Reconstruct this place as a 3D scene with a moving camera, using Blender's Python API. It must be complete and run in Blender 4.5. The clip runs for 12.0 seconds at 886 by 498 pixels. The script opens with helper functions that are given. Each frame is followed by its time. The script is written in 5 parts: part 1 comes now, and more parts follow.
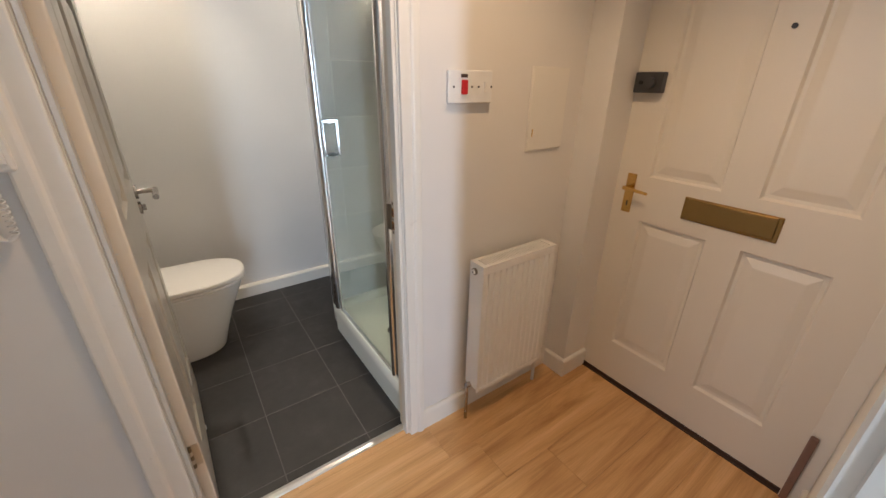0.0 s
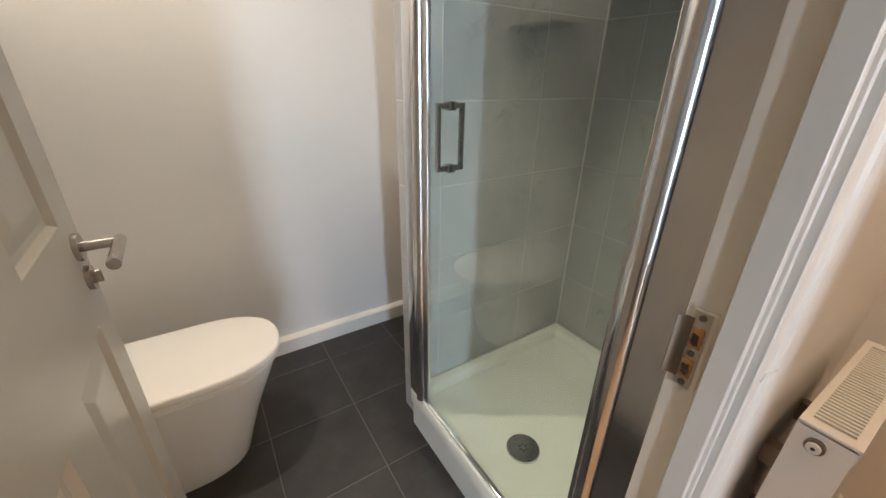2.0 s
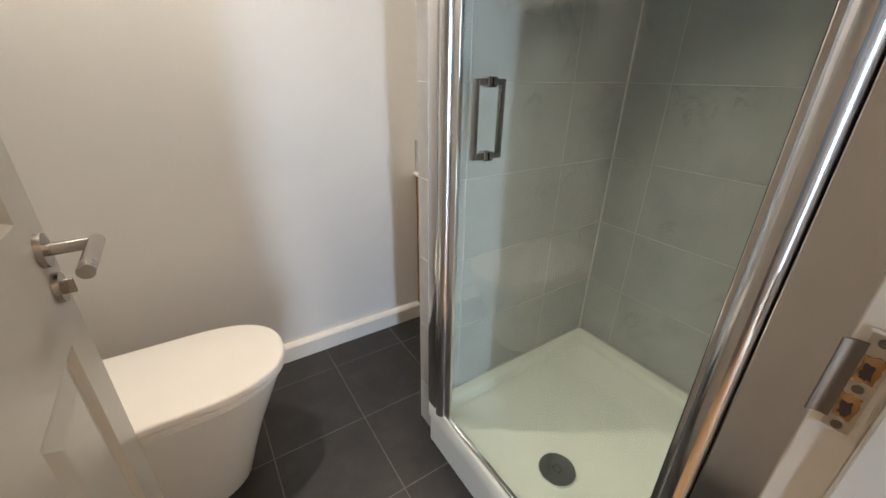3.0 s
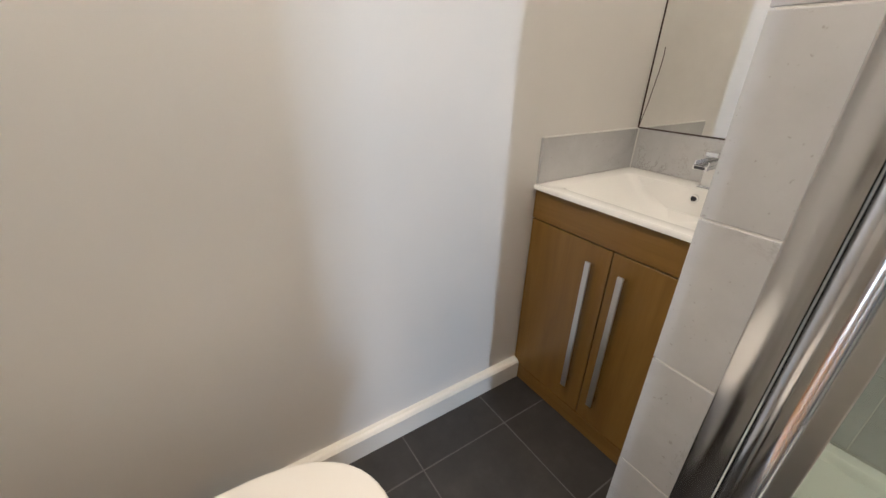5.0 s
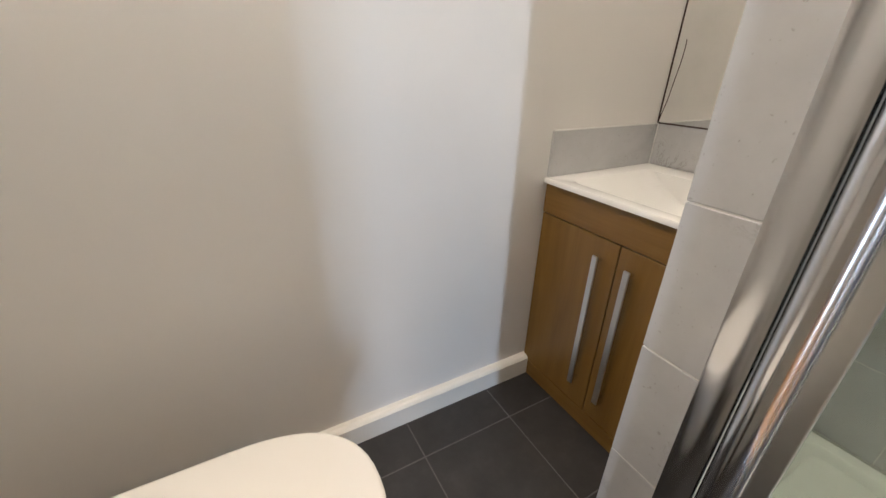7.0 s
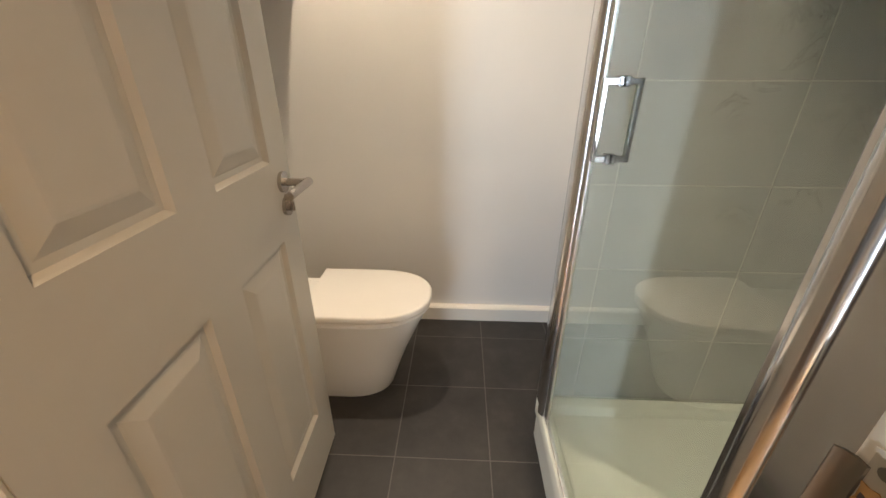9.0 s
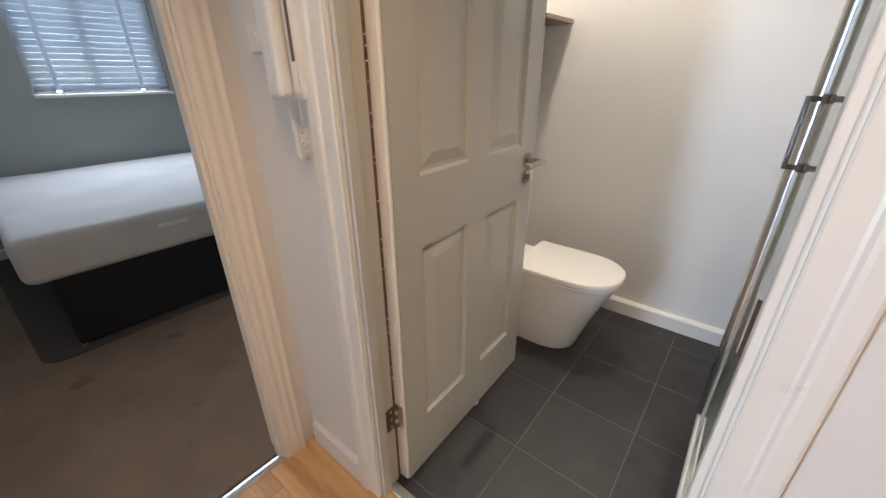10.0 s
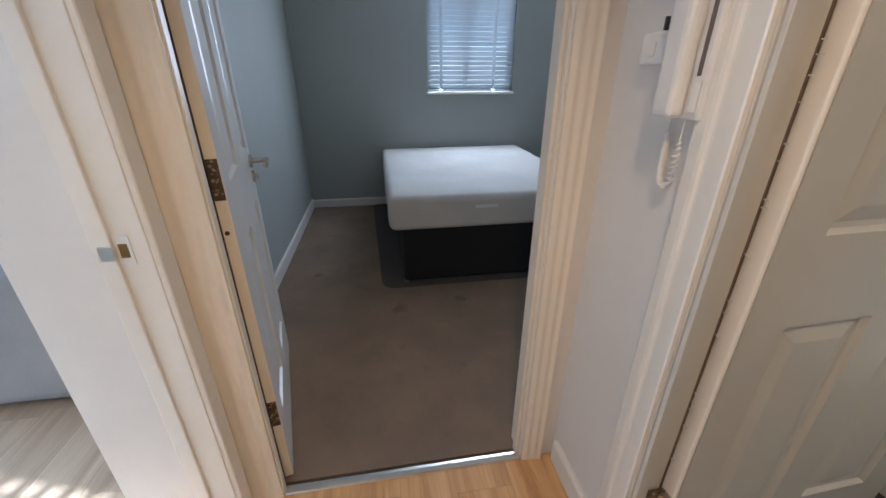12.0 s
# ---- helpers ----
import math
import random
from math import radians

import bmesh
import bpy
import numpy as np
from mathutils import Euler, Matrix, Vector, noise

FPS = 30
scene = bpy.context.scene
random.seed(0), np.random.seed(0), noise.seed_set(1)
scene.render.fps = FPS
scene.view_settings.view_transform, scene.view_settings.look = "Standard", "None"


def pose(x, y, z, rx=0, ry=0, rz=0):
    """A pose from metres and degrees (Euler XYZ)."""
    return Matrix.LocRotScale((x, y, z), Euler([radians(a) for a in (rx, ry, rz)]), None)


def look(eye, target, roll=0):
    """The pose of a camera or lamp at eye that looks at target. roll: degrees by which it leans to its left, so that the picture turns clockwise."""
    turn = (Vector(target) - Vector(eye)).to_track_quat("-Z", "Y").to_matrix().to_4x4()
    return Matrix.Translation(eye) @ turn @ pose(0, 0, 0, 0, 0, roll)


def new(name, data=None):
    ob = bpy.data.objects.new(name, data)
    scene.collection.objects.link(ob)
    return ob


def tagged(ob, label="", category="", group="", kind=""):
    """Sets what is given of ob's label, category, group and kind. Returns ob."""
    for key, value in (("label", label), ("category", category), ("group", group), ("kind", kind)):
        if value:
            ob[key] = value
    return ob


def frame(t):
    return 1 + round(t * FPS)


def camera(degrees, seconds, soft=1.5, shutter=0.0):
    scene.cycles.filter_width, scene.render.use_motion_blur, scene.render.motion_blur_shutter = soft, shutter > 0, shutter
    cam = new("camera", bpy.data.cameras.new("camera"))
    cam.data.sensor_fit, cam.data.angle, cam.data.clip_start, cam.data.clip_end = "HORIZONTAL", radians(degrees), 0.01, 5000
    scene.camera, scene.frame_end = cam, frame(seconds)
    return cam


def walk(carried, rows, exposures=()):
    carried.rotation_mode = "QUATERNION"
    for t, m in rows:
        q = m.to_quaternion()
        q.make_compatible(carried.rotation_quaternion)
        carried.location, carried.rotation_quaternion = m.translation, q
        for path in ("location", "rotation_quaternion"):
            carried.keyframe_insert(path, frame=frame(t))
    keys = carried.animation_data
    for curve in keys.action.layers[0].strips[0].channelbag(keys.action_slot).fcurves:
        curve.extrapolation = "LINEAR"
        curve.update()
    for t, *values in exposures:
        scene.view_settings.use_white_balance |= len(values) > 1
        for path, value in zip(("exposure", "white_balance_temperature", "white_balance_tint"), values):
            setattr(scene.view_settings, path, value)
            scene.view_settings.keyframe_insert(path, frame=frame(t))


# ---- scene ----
cam = camera(98.7, 12.0)
PATH = [
    (0, (-0.553, -1.027, 1.372), (0.5, 0.469, 0.565), 0.7),
    (0.5, (-0.526, -0.738, 1.385), (0.448, 0.806, 0.568), 0.8),
    (1, (-0.495, -0.467, 1.383), (0.48, 1.074, 0.561), 0.8),
    (1.5, (-0.494, -0.242, 1.324), (0.494, 1.293, 0.507), 1.1),
    (2, (-0.483, -0.101, 1.269), (0.505, 1.43, 0.443), 0.9),
    (2.5, (-0.483, -0.041, 1.236), (0.522, 1.475, 0.405), 1.0),
    (2.7, (-0.487, -0.022, 1.23), (0.518, 1.495, 0.399), 0.9),
    (4.3, (-0.496, 0.604, 1.168), (0.521, 2.108, 0.329), 1.3),
    (4.5, (-0.506, 0.674, 1.169), (0.508, 2.169, 0.311), 1.4),
    (5, (-0.537, 0.774, 1.136), (0.471, 2.271, 0.274), 1.4),
    (5.5, (-0.541, 0.811, 1.112), (0.454, 2.318, 0.251), 1.4),
    (6, (-0.537, 0.835, 1.098), (0.422, 2.366, 0.24), 1.5),
    (6.5, (-0.523, 0.813, 1.099), (0.401, 2.367, 0.243), 1.4),
    (7, (-0.498, 0.712, 1.112), (0.385, 2.29, 0.258), 1.1),
    (7.2, (-0.492, 0.647, 1.118), (0.355, 2.243, 0.26), 1.0),
    (8.8, (-0.313, -0.029, 1.223), (-0.182, 1.768, 0.355), 0.6),
    (9, (-0.267, -0.11, 1.23), (-0.347, 1.694, 0.37), 0.1),
    (9.5, (-0.183, -0.32, 1.253), (-0.813, 1.383, 0.414), -0.2),
    (10, (-0.055, -0.493, 1.257), (-1.206, 0.917, 0.429), -0.4),
    (10.5, (0.076, -0.581, 1.216), (-1.491, 0.355, 0.4), -0.2),
    (11, (0.156, -0.562, 1.235), (-1.602, -0.065, 0.422), -0.1),
    (11.5, (0.075, -0.541, 1.26), (-1.725, -0.219, 0.449), 0.1),
    (12, (-0.193, -0.565, 1.283), (-1.991, -0.265, 0.46), -0.0),
]
walk(cam, [(t, look(eye, aim, lean)) for t, eye, aim, lean in PATH],
     exposures=((0.0, 1.76, 5800, 10), (2.5, 2.05, 5700, 10), (4.5, 2.12, 5620, 11), (7.0, 2.12, 5620, 11), (9.0, 2.1, 6350, 11), (9.5, 1.98, 5450, 10), (10.5, 2.16, 5560, 10), (11.0, 2.05, 5330, 10), (12.0, 2.0, 5240, 9)))

# ---- world, sun, lamps ----
world = bpy.data.worlds.new("sky")
scene.world = world
world.use_nodes = True
wn = world.node_tree.nodes
bgn = wn["Background"]
skyn = wn.new("ShaderNodeTexSky")
skyn.sky_type = "NISHITA"
skyn.sun_disc = False
SUN_EL, SUN_AZ = 33.0, 107.5
skyn.sun_elevation = radians(SUN_EL)
skyn.sun_rotation = radians(SUN_AZ)
world.node_tree.links.new(skyn.outputs[0], bgn.inputs[0])
bgn.inputs[1].default_value = 0.065


def sun_lamp(az, el, strength):
    """az: compass bearing of the sun from +y clockwise."""
    d = bpy.data.lights.new("sun", "SUN")
    d.energy, d.angle, d.color = strength, radians(0.45), (1.0, 0.97, 0.93)
    ob = new("sun", d)
    a, e = radians(az), radians(el)
    ob.matrix_world = look(Vector((math.sin(a) * math.cos(e), math.cos(a) * math.cos(e), math.sin(e))) * 20, (0, 0, 0))
    return ob


def area_lamp(name, eye, target, sx, sy, watts, col):
    d = bpy.data.lights.new(name, "AREA")
    d.shape, d.size, d.size_y, d.energy, d.color = "RECTANGLE", sx, sy, watts, col
    ob = new(name, d)
    ob.matrix_world = look(eye, target)
    return ob


def spot_lamp(name, eye, watts, col, size=0.03, angle=120):
    d = bpy.data.lights.new(name, "SPOT")
    d.energy, d.color, d.shadow_soft_size, d.spot_size, d.spot_blend = watts, col, size, radians(angle), 0.6
    ob = new(name, d)
    ob.matrix_world = look(eye, (eye[0], eye[1] + 1e-4, 0))
    return ob


sun_lamp(SUN_AZ, SUN_EL, 5.0)
WARM = (1.0, 0.81, 0.585)
AMBER = (1.0, 0.63, 0.32)
area_lamp("bedroom_window_daylight", (-4.24, 0.37, 1.65), (0, 0.37, 1.1), 0.8, 1.0, 7.0, (0.95, 0.96, 1.0))
# Fill for the cool band on the shower room wall, from an added window.
area_lamp("living_daylight_fill", (-1.90, -4.88, 1.15), (-0.74, -0.88, 1.15), 0.24, 1.9, 30.0, (0.77, 0.89, 1.0))
# Second fill, to lift the stub wall, from another added window.
area_lamp("living_daylight_fill", (0.88, -4.88, 1.5), (-0.9, 0.0, 1.2), 0.44, 1.2, 5.0, (0.82, 0.91, 1.0))
spot_lamp("hall_lamp_glow", (0.02, -0.57, 2.36), 12.8, AMBER)
spot_lamp("bathroom_lamp_glow", (-0.73, 1.26, 2.36), 15.5, WARM, 0.03, 106)
# Unseen lamp, added to brighten the wall by the basin.
spot_lamp("basin_fill_glow", (0.35, 1.32, 2.36), 6, WARM)
# Unseen lamp; its narrow cone lifts the tray and leaves the tiles darker.
spot_lamp("shower_lamp_glow", (0.40, 0.48, 2.36), 12.5, WARM, 0.03, 48)


# ---- materials ----
def mat(name, build):
    m = bpy.data.materials.new(name)
    m.use_nodes = True
    nt = m.node_tree
    build(nt, nt.nodes["Principled BSDF"])
    return m


def node(nt, kind, **inputs):
    n = nt.nodes.new(kind)
    for k, v in inputs.items():
        n.inputs[k.replace("_", " ")].default_value = v
    return n


def coords(nt, scale=(1, 1, 1), which="Object"):
    tc = nt.nodes.new("ShaderNodeTexCoord")
    mp = nt.nodes.new("ShaderNodeMapping")
    mp.inputs["Scale"].default_value = scale
    nt.links.new(tc.outputs[which], mp.inputs["Vector"])
    return mp.outputs[0]


def world_coords(nt, scale=(1, 1, 1)):
    g = nt.nodes.new("ShaderNodeNewGeometry")
    mp = nt.nodes.new("ShaderNodeMapping")
    mp.inputs["Scale"].default_value = scale
    nt.links.new(g.outputs["Position"], mp.inputs["Vector"])
    return mp.outputs[0]


def tex(nt, vec, scale, detail=4.0, rough=0.6, distort=0.0):
    n = nt.nodes.new("ShaderNodeTexNoise")
    n.inputs["Scale"].default_value, n.inputs["Detail"].default_value = scale, detail
    n.inputs["Roughness"].default_value, n.inputs["Distortion"].default_value = rough, distort
    nt.links.new(vec, n.inputs["Vector"])
    return n.outputs["Fac"]


def ramp(nt, fac, stops):
    n = nt.nodes.new("ShaderNodeValToRGB")
    el = n.color_ramp.elements
    while len(el) < len(stops):
        el.new(0.5)
    for e, (p, c) in zip(el, stops):
        e.position, e.color = p, (*c, 1)
    nt.links.new(fac, n.inputs["Fac"])
    return n.outputs["Color"]


def mixc(nt, a, b, fac, mode="MIX"):
    n = nt.nodes.new("ShaderNodeMix")
    n.data_type, n.blend_type = "RGBA", mode
    for sock, v in ((n.inputs[0], fac), (n.inputs[6], a), (n.inputs[7], b)):
        if isinstance(v, (int, float)):
            sock.default_value = v
        elif isinstance(v, tuple):
            sock.default_value = (*v, 1)
        else:
            nt.links.new(v, sock)
    return n.outputs[2]


def bump(nt, p, h, strength, dist=0.001):
    n = nt.nodes.new("ShaderNodeBump")
    n.inputs["Strength"].default_value, n.inputs["Distance"].default_value = strength, dist
    nt.links.new(h, n.inputs["Height"])
    nt.links.new(n.outputs[0], p.inputs["Normal"])


def painted(name, col, rough=0.6, vary=0.05, grain=220.0, bumpy=0.25, stain=0.0):
    """Emulsion or gloss paint: faint roller grain, slow colour drift, scuffs."""
    def b(nt, p):
        v = world_coords(nt)
        slow = tex(nt, v, 1.3, 3)
        lo = tuple(c * (1 - vary) for c in col)
        hi = tuple(min(1, c * (1 + vary * 0.6)) for c in col)
        c = ramp(nt, slow, [(0.3, lo), (0.7, hi)])
        if stain:
            s = ramp(nt, tex(nt, v, 9, 6, 0.7), [(0.56, (1, 1, 1)), (0.72, (1 - stain, 1 - stain * 1.2, 1 - stain * 1.5))])
            c = mixc(nt, c, s, 1.0, "MULTIPLY")
        nt.links.new(c, p.inputs["Base Color"])
        r = nt.nodes.new("ShaderNodeMapRange")
        r.inputs["To Min"].default_value, r.inputs["To Max"].default_value = rough - 0.06, rough + 0.06
        nt.links.new(tex(nt, v, 14, 4), r.inputs["Value"])
        nt.links.new(r.outputs[0], p.inputs["Roughness"])
        bump(nt, p, tex(nt, v, grain, 3), bumpy, 0.0006)
    return mat(name, b)


def metal(name, col, rough, scratch=0.0):
    def b(nt, p):
        p.inputs["Metallic"].default_value = 1
        v = coords(nt)
        c = ramp(nt, tex(nt, v, 12, 3), [(0.3, tuple(k * 0.94 for k in col)), (0.7, col)])
        nt.links.new(c, p.inputs["Base Color"])
        r = nt.nodes.new("ShaderNodeMapRange")
        r.inputs["To Min"].default_value, r.inputs["To Max"].default_value = rough * 0.9, rough * 1.15
        nt.links.new(tex(nt, v, 20, 3), r.inputs["Value"])
        nt.links.new(r.outputs[0], p.inputs["Roughness"])
        if scratch:
            bump(nt, p, tex(nt, coords(nt, (160, 160, 8)), 1, 2), scratch * 0.3, 0.0002)
    return mat(name, b)


def wood_grain(name, dark, mid, light, axis=0, rough=0.35, coat=0.0, piece=0.25, stretch=14.0, fine_mix=0.55, wavy=1.2):
    """Long-grained wood; axis is the grain's direction in world space. Pieces vary by the object's random value."""
    def b(nt, p):
        sc = [stretch, stretch, stretch]
        sc[axis] = stretch * 0.07
        g = nt.nodes.new("ShaderNodeNewGeometry")
        oi = nt.nodes.new("ShaderNodeObjectInfo")
        off = nt.nodes.new("ShaderNodeVectorMath")
        off.operation = "SCALE"
        off.inputs[0].default_value = (7.3, 5.1, 3.7)
        nt.links.new(oi.outputs["Random"], off.inputs["Scale"])
        add = nt.nodes.new("ShaderNodeVectorMath")
        nt.links.new(g.outputs["Position"], add.inputs[0])
        nt.links.new(off.outputs[0], add.inputs[1])
        mp = nt.nodes.new("ShaderNodeMapping")
        mp.inputs["Scale"].default_value = sc
        nt.links.new(add.outputs[0], mp.inputs["Vector"])
        f = tex(nt, mp.outputs[0], 1.0, 6, 0.62, wavy)
        c = ramp(nt, f, [(0.28, dark), (0.5, mid), (0.72, light)])
        fine = nt.nodes.new("ShaderNodeMapping")
        sf = [260, 260, 260]
        sf[axis] = 6
        fine.inputs["Scale"].default_value = sf
        nt.links.new(add.outputs[0], fine.inputs["Vector"])
        ff = tex(nt, fine.outputs[0], 1.0, 3)
        c = mixc(nt, c, ramp(nt, ff, [(0.35, (0.78, 0.74, 0.68)), (0.6, (1, 1, 1))]), fine_mix, "MULTIPLY")
        hsv = nt.nodes.new("ShaderNodeHueSaturation")
        mr = nt.nodes.new("ShaderNodeMapRange")
        mr.inputs["To Min"].default_value, mr.inputs["To Max"].default_value = 1 - piece / 2, 1 + piece / 2
        nt.links.new(oi.outputs["Random"], mr.inputs["Value"])
        nt.links.new(mr.outputs[0], hsv.inputs["Value"])
        nt.links.new(c, hsv.inputs["Color"])
        nt.links.new(hsv.outputs[0], p.inputs["Base Color"])
        p.inputs["Roughness"].default_value = rough
        p.inputs["Coat Weight"].default_value = coat
        p.inputs["Coat Roughness"].default_value = 0.25
        bump(nt, p, ff, 0.12, 0.0004)
    return mat(name, b)


def slate_tile(nt, p):
    v = world_coords(nt)
    oi = nt.nodes.new("ShaderNodeObjectInfo")
    c = ramp(nt, tex(nt, v, 7, 7, 0.68), [(0.3, (0.020, 0.019, 0.019)), (0.55, (0.033, 0.031, 0.030)), (0.75, (0.052, 0.049, 0.047))])
    c = mixc(nt, c, ramp(nt, oi.outputs["Random"], [(0, (0.86, 0.86, 0.88)), (1, (1.12, 1.1, 1.08))]), 1.0, "MULTIPLY")
    nt.links.new(c, p.inputs["Base Color"])
    r = nt.nodes.new("ShaderNodeMapRange")
    r.inputs["To Min"].default_value, r.inputs["To Max"].default_value = 0.38, 0.58
    nt.links.new(tex(nt, v, 25, 5), r.inputs["Value"])
    nt.links.new(r.outputs[0], p.inputs["Roughness"])
    bump(nt, p, tex(nt, v, 60, 6, 0.7), 0.35, 0.0012)


def marble_tile(nt, p):
    v = world_coords(nt)
    oi = nt.nodes.new("ShaderNodeObjectInfo")
    off = nt.nodes.new("ShaderNodeVectorMath")
    off.operation = "MULTIPLY_ADD"
    off.inputs[1].default_value = (1, 1, 1)
    sc = nt.nodes.new("ShaderNodeVectorMath")
    sc.operation = "SCALE"
    sc.inputs[0].default_value = (9, 4, 6)
    nt.links.new(oi.outputs["Random"], sc.inputs["Scale"])
    nt.links.new(v, off.inputs[0])
    nt.links.new(sc.outputs[0], off.inputs[2])
    vec = off.outputs[0]
    base = ramp(nt, tex(nt, vec, 5, 5), [(0.3, (0.47, 0.47, 0.475)), (0.7, (0.58, 0.58, 0.585))])
    vein = ramp(nt, tex(nt, vec, 8.0, 10, 0.72, 0.9), [(0.478, (1, 1, 1)), (0.490, (0.66, 0.63, 0.615)), (0.496, (0.70, 0.67, 0.655)), (0.508, (1, 1, 1))])
    mask = ramp(nt, tex(nt, vec, 3.4, 2), [(0.51, (0, 0, 0)), (0.63, (1, 1, 1))])
    c = mixc(nt, base, mixc(nt, base, vein, 1.0, "MULTIPLY"), mask)
    speck = ramp(nt, tex(nt, vec, 120, 2, 0.5), [(0.68, (1, 1, 1)), (0.74, (0.78, 0.76, 0.74))])
    c = mixc(nt, c, speck, 1.0, "MULTIPLY")
    nt.links.new(c, p.inputs["Base Color"])
    p.inputs["Roughness"].default_value = 0.22
    bump(nt, p, tex(nt, vec, 8, 3), 0.05, 0.002)


def carpet(nt, p):
    v = world_coords(nt)
    c = ramp(nt, tex(nt, v, 420, 4, 0.8), [(0.3, (0.175, 0.132, 0.094)), (0.7, (0.345, 0.268, 0.2))])
    s = ramp(nt, tex(nt, v, 2.2, 5, 0.65), [(0.35, (0.82, 0.82, 0.84)), (0.65, (1.1, 1.08, 1.05))])
    c = mixc(nt, c, s, 1.0, "MULTIPLY")
    spot = ramp(nt, tex(nt, v, 5.3, 2, 0.4), [(0.70, (1, 1, 1)), (0.76, (0.74, 0.7, 0.68))])
    nt.links.new(mixc(nt, c, spot, 1.0, "MULTIPLY"), p.inputs["Base Color"])
    p.inputs["Roughness"].default_value = 0.97
    p.inputs["Specular IOR Level"].default_value = 0.1
    bump(nt, p, tex(nt, v, 380, 5, 0.8), 0.9, 0.004)


def fabric(name, a, b_, scale=600, rough=0.9, wrinkle=0.3):
    def b(nt, p):
        v = world_coords(nt)
        c = ramp(nt, tex(nt, v, scale, 3), [(0.35, a), (0.65, b_)])
        nt.links.new(mixc(nt, c, ramp(nt, tex(nt, v, 3, 4), [(0.3, (0.9, 0.9, 0.9)), (0.7, (1.05, 1.05, 1.05))]), 1.0, "MULTIPLY"), p.inputs["Base Color"])
        p.inputs["Roughness"].default_value = rough
        p.inputs["Sheen Weight"].default_value = 0.15
        bump(nt, p, tex(nt, v, 11, 6, 0.6), wrinkle, 0.012)
    return mat(name, b)


def glazed(name, col, rough=0.08, vary=0.03):
    def b(nt, p):
        v = world_coords(nt)
        c = ramp(nt, tex(nt, v, 3, 3), [(0.3, tuple(k * (1 - vary) for k in col)), (0.7, col)])
        nt.links.new(c, p.inputs["Base Color"])
        p.inputs["Roughness"].default_value = rough
        bump(nt, p, tex(nt, v, 6, 2), 0.03, 0.002)
    return mat(name, b)


def pane_glass(name, tint):
    """A real slab of clear glass."""
    def b(nt, p):
        p.inputs["Base Color"].default_value = (*tint, 1)
        p.inputs["Roughness"].default_value = 0.0
        p.inputs["IOR"].default_value = 1.48
        p.inputs["Transmission Weight"].default_value = 1.0
    return mat(name, b)


def plain(name, col, rough=0.5, metallic=0.0):
    def b(nt, p):
        v = world_coords(nt)
        c = ramp(nt, tex(nt, v, 18, 4), [(0.3, tuple(k * 0.9 for k in col)), (0.7, col)])
        nt.links.new(c, p.inputs["Base Color"])
        p.inputs["Roughness"].default_value, p.inputs["Metallic"].default_value = rough, metallic
    return mat(name, b)


M_WALL = painted("white_emulsion", (0.74, 0.72, 0.69), 0.42, 0.04)
M_BEDWALL = painted("grey_emulsion", (0.37, 0.39, 0.365), 0.55, 0.05)
M_CEIL = painted("ceiling_paint", (0.8, 0.79, 0.77), 0.8)
M_GLOSS = painted("white_gloss_paint", (0.78, 0.755, 0.70), 0.3, 0.03, 60, 0.04, 0.03)
M_CREAM = painted("aged_gloss_paint", (0.77, 0.705, 0.60), 0.36, 0.03, 60, 0.02, 0.02)
# Darker copy of the white gloss, for the shaded door leaf and hinge jamb.
M_DOORSHADE = painted("shaded_door_paint", (0.54, 0.52, 0.47), 0.32, 0.03, 90, 0.06)
M_EDOOR = painted("entrance_door_paint", (0.75, 0.71, 0.64), 0.38, 0.03, 90, 0.06)
M_RAD = painted("radiator_enamel", (0.82, 0.81, 0.78), 0.25, 0.02, 60, 0.05)
M_WHITE = plain("white_plastic", (0.8, 0.8, 0.79), 0.3)
M_LAM = wood_grain("oak_laminate", (0.45, 0.24, 0.09), (0.68, 0.41, 0.18), (0.80, 0.53, 0.265), 0, 0.34, 0.0, 0.09, 8.5, 0.5, 2.2)
# Paler copy of the hall laminate: the cooler daylight is put into its colour.
M_LAMDAY = wood_grain("daylit_oak_laminate", (0.34, 0.255, 0.18), (0.46, 0.36, 0.265), (0.54, 0.435, 0.33), 0, 0.34, 0.0, 0.08, 9.0)
M_VAN = wood_grain("oak_veneer", (0.178, 0.090, 0.014), (0.212, 0.112, 0.020), (0.25, 0.138, 0.030), 2, 0.32, 0.1, 0.06, 13.0, 0.22)
M_VANH = wood_grain("oak_veneer_across", (0.168, 0.085, 0.013), (0.205, 0.108, 0.019), (0.24, 0.132, 0.029), 1, 0.32, 0.1, 0.06, 13.0, 0.3)
M_SLATE = mat("charcoal_floor_tile", slate_tile)
M_MARBLE = mat("grey_marbled_tile", marble_tile)
M_GROUT = plain("pale_grout", (0.74, 0.73, 0.70), 0.85)
M_FGROUT = plain("dark_grout", (0.13, 0.125, 0.118), 0.9)
M_CARPET = mat("brown_carpet", carpet)
M_CHROME = metal("chrome", (0.82, 0.83, 0.85), 0.06)
M_PROFILE = metal("polished_aluminium", (0.72, 0.73, 0.75), 0.15)
M_HANDLE = metal("dark_chrome", (0.36, 0.365, 0.375), 0.07)
M_STEEL = metal("satin_steel", (0.45, 0.42, 0.39), 0.26, 0.15)
M_BRASS = metal("polished_brass", (0.72, 0.47, 0.15), 0.2)
M_DARKSTEEL = metal("worn_hinge_steel", (0.24, 0.215, 0.18), 0.35, 0.2)
M_OLDBRASS = metal("tarnished_brass", (0.36, 0.235, 0.085), 0.33, 0.1)
M_ALU = metal("aluminium_strip", (0.72, 0.71, 0.68), 0.3, 0.2)
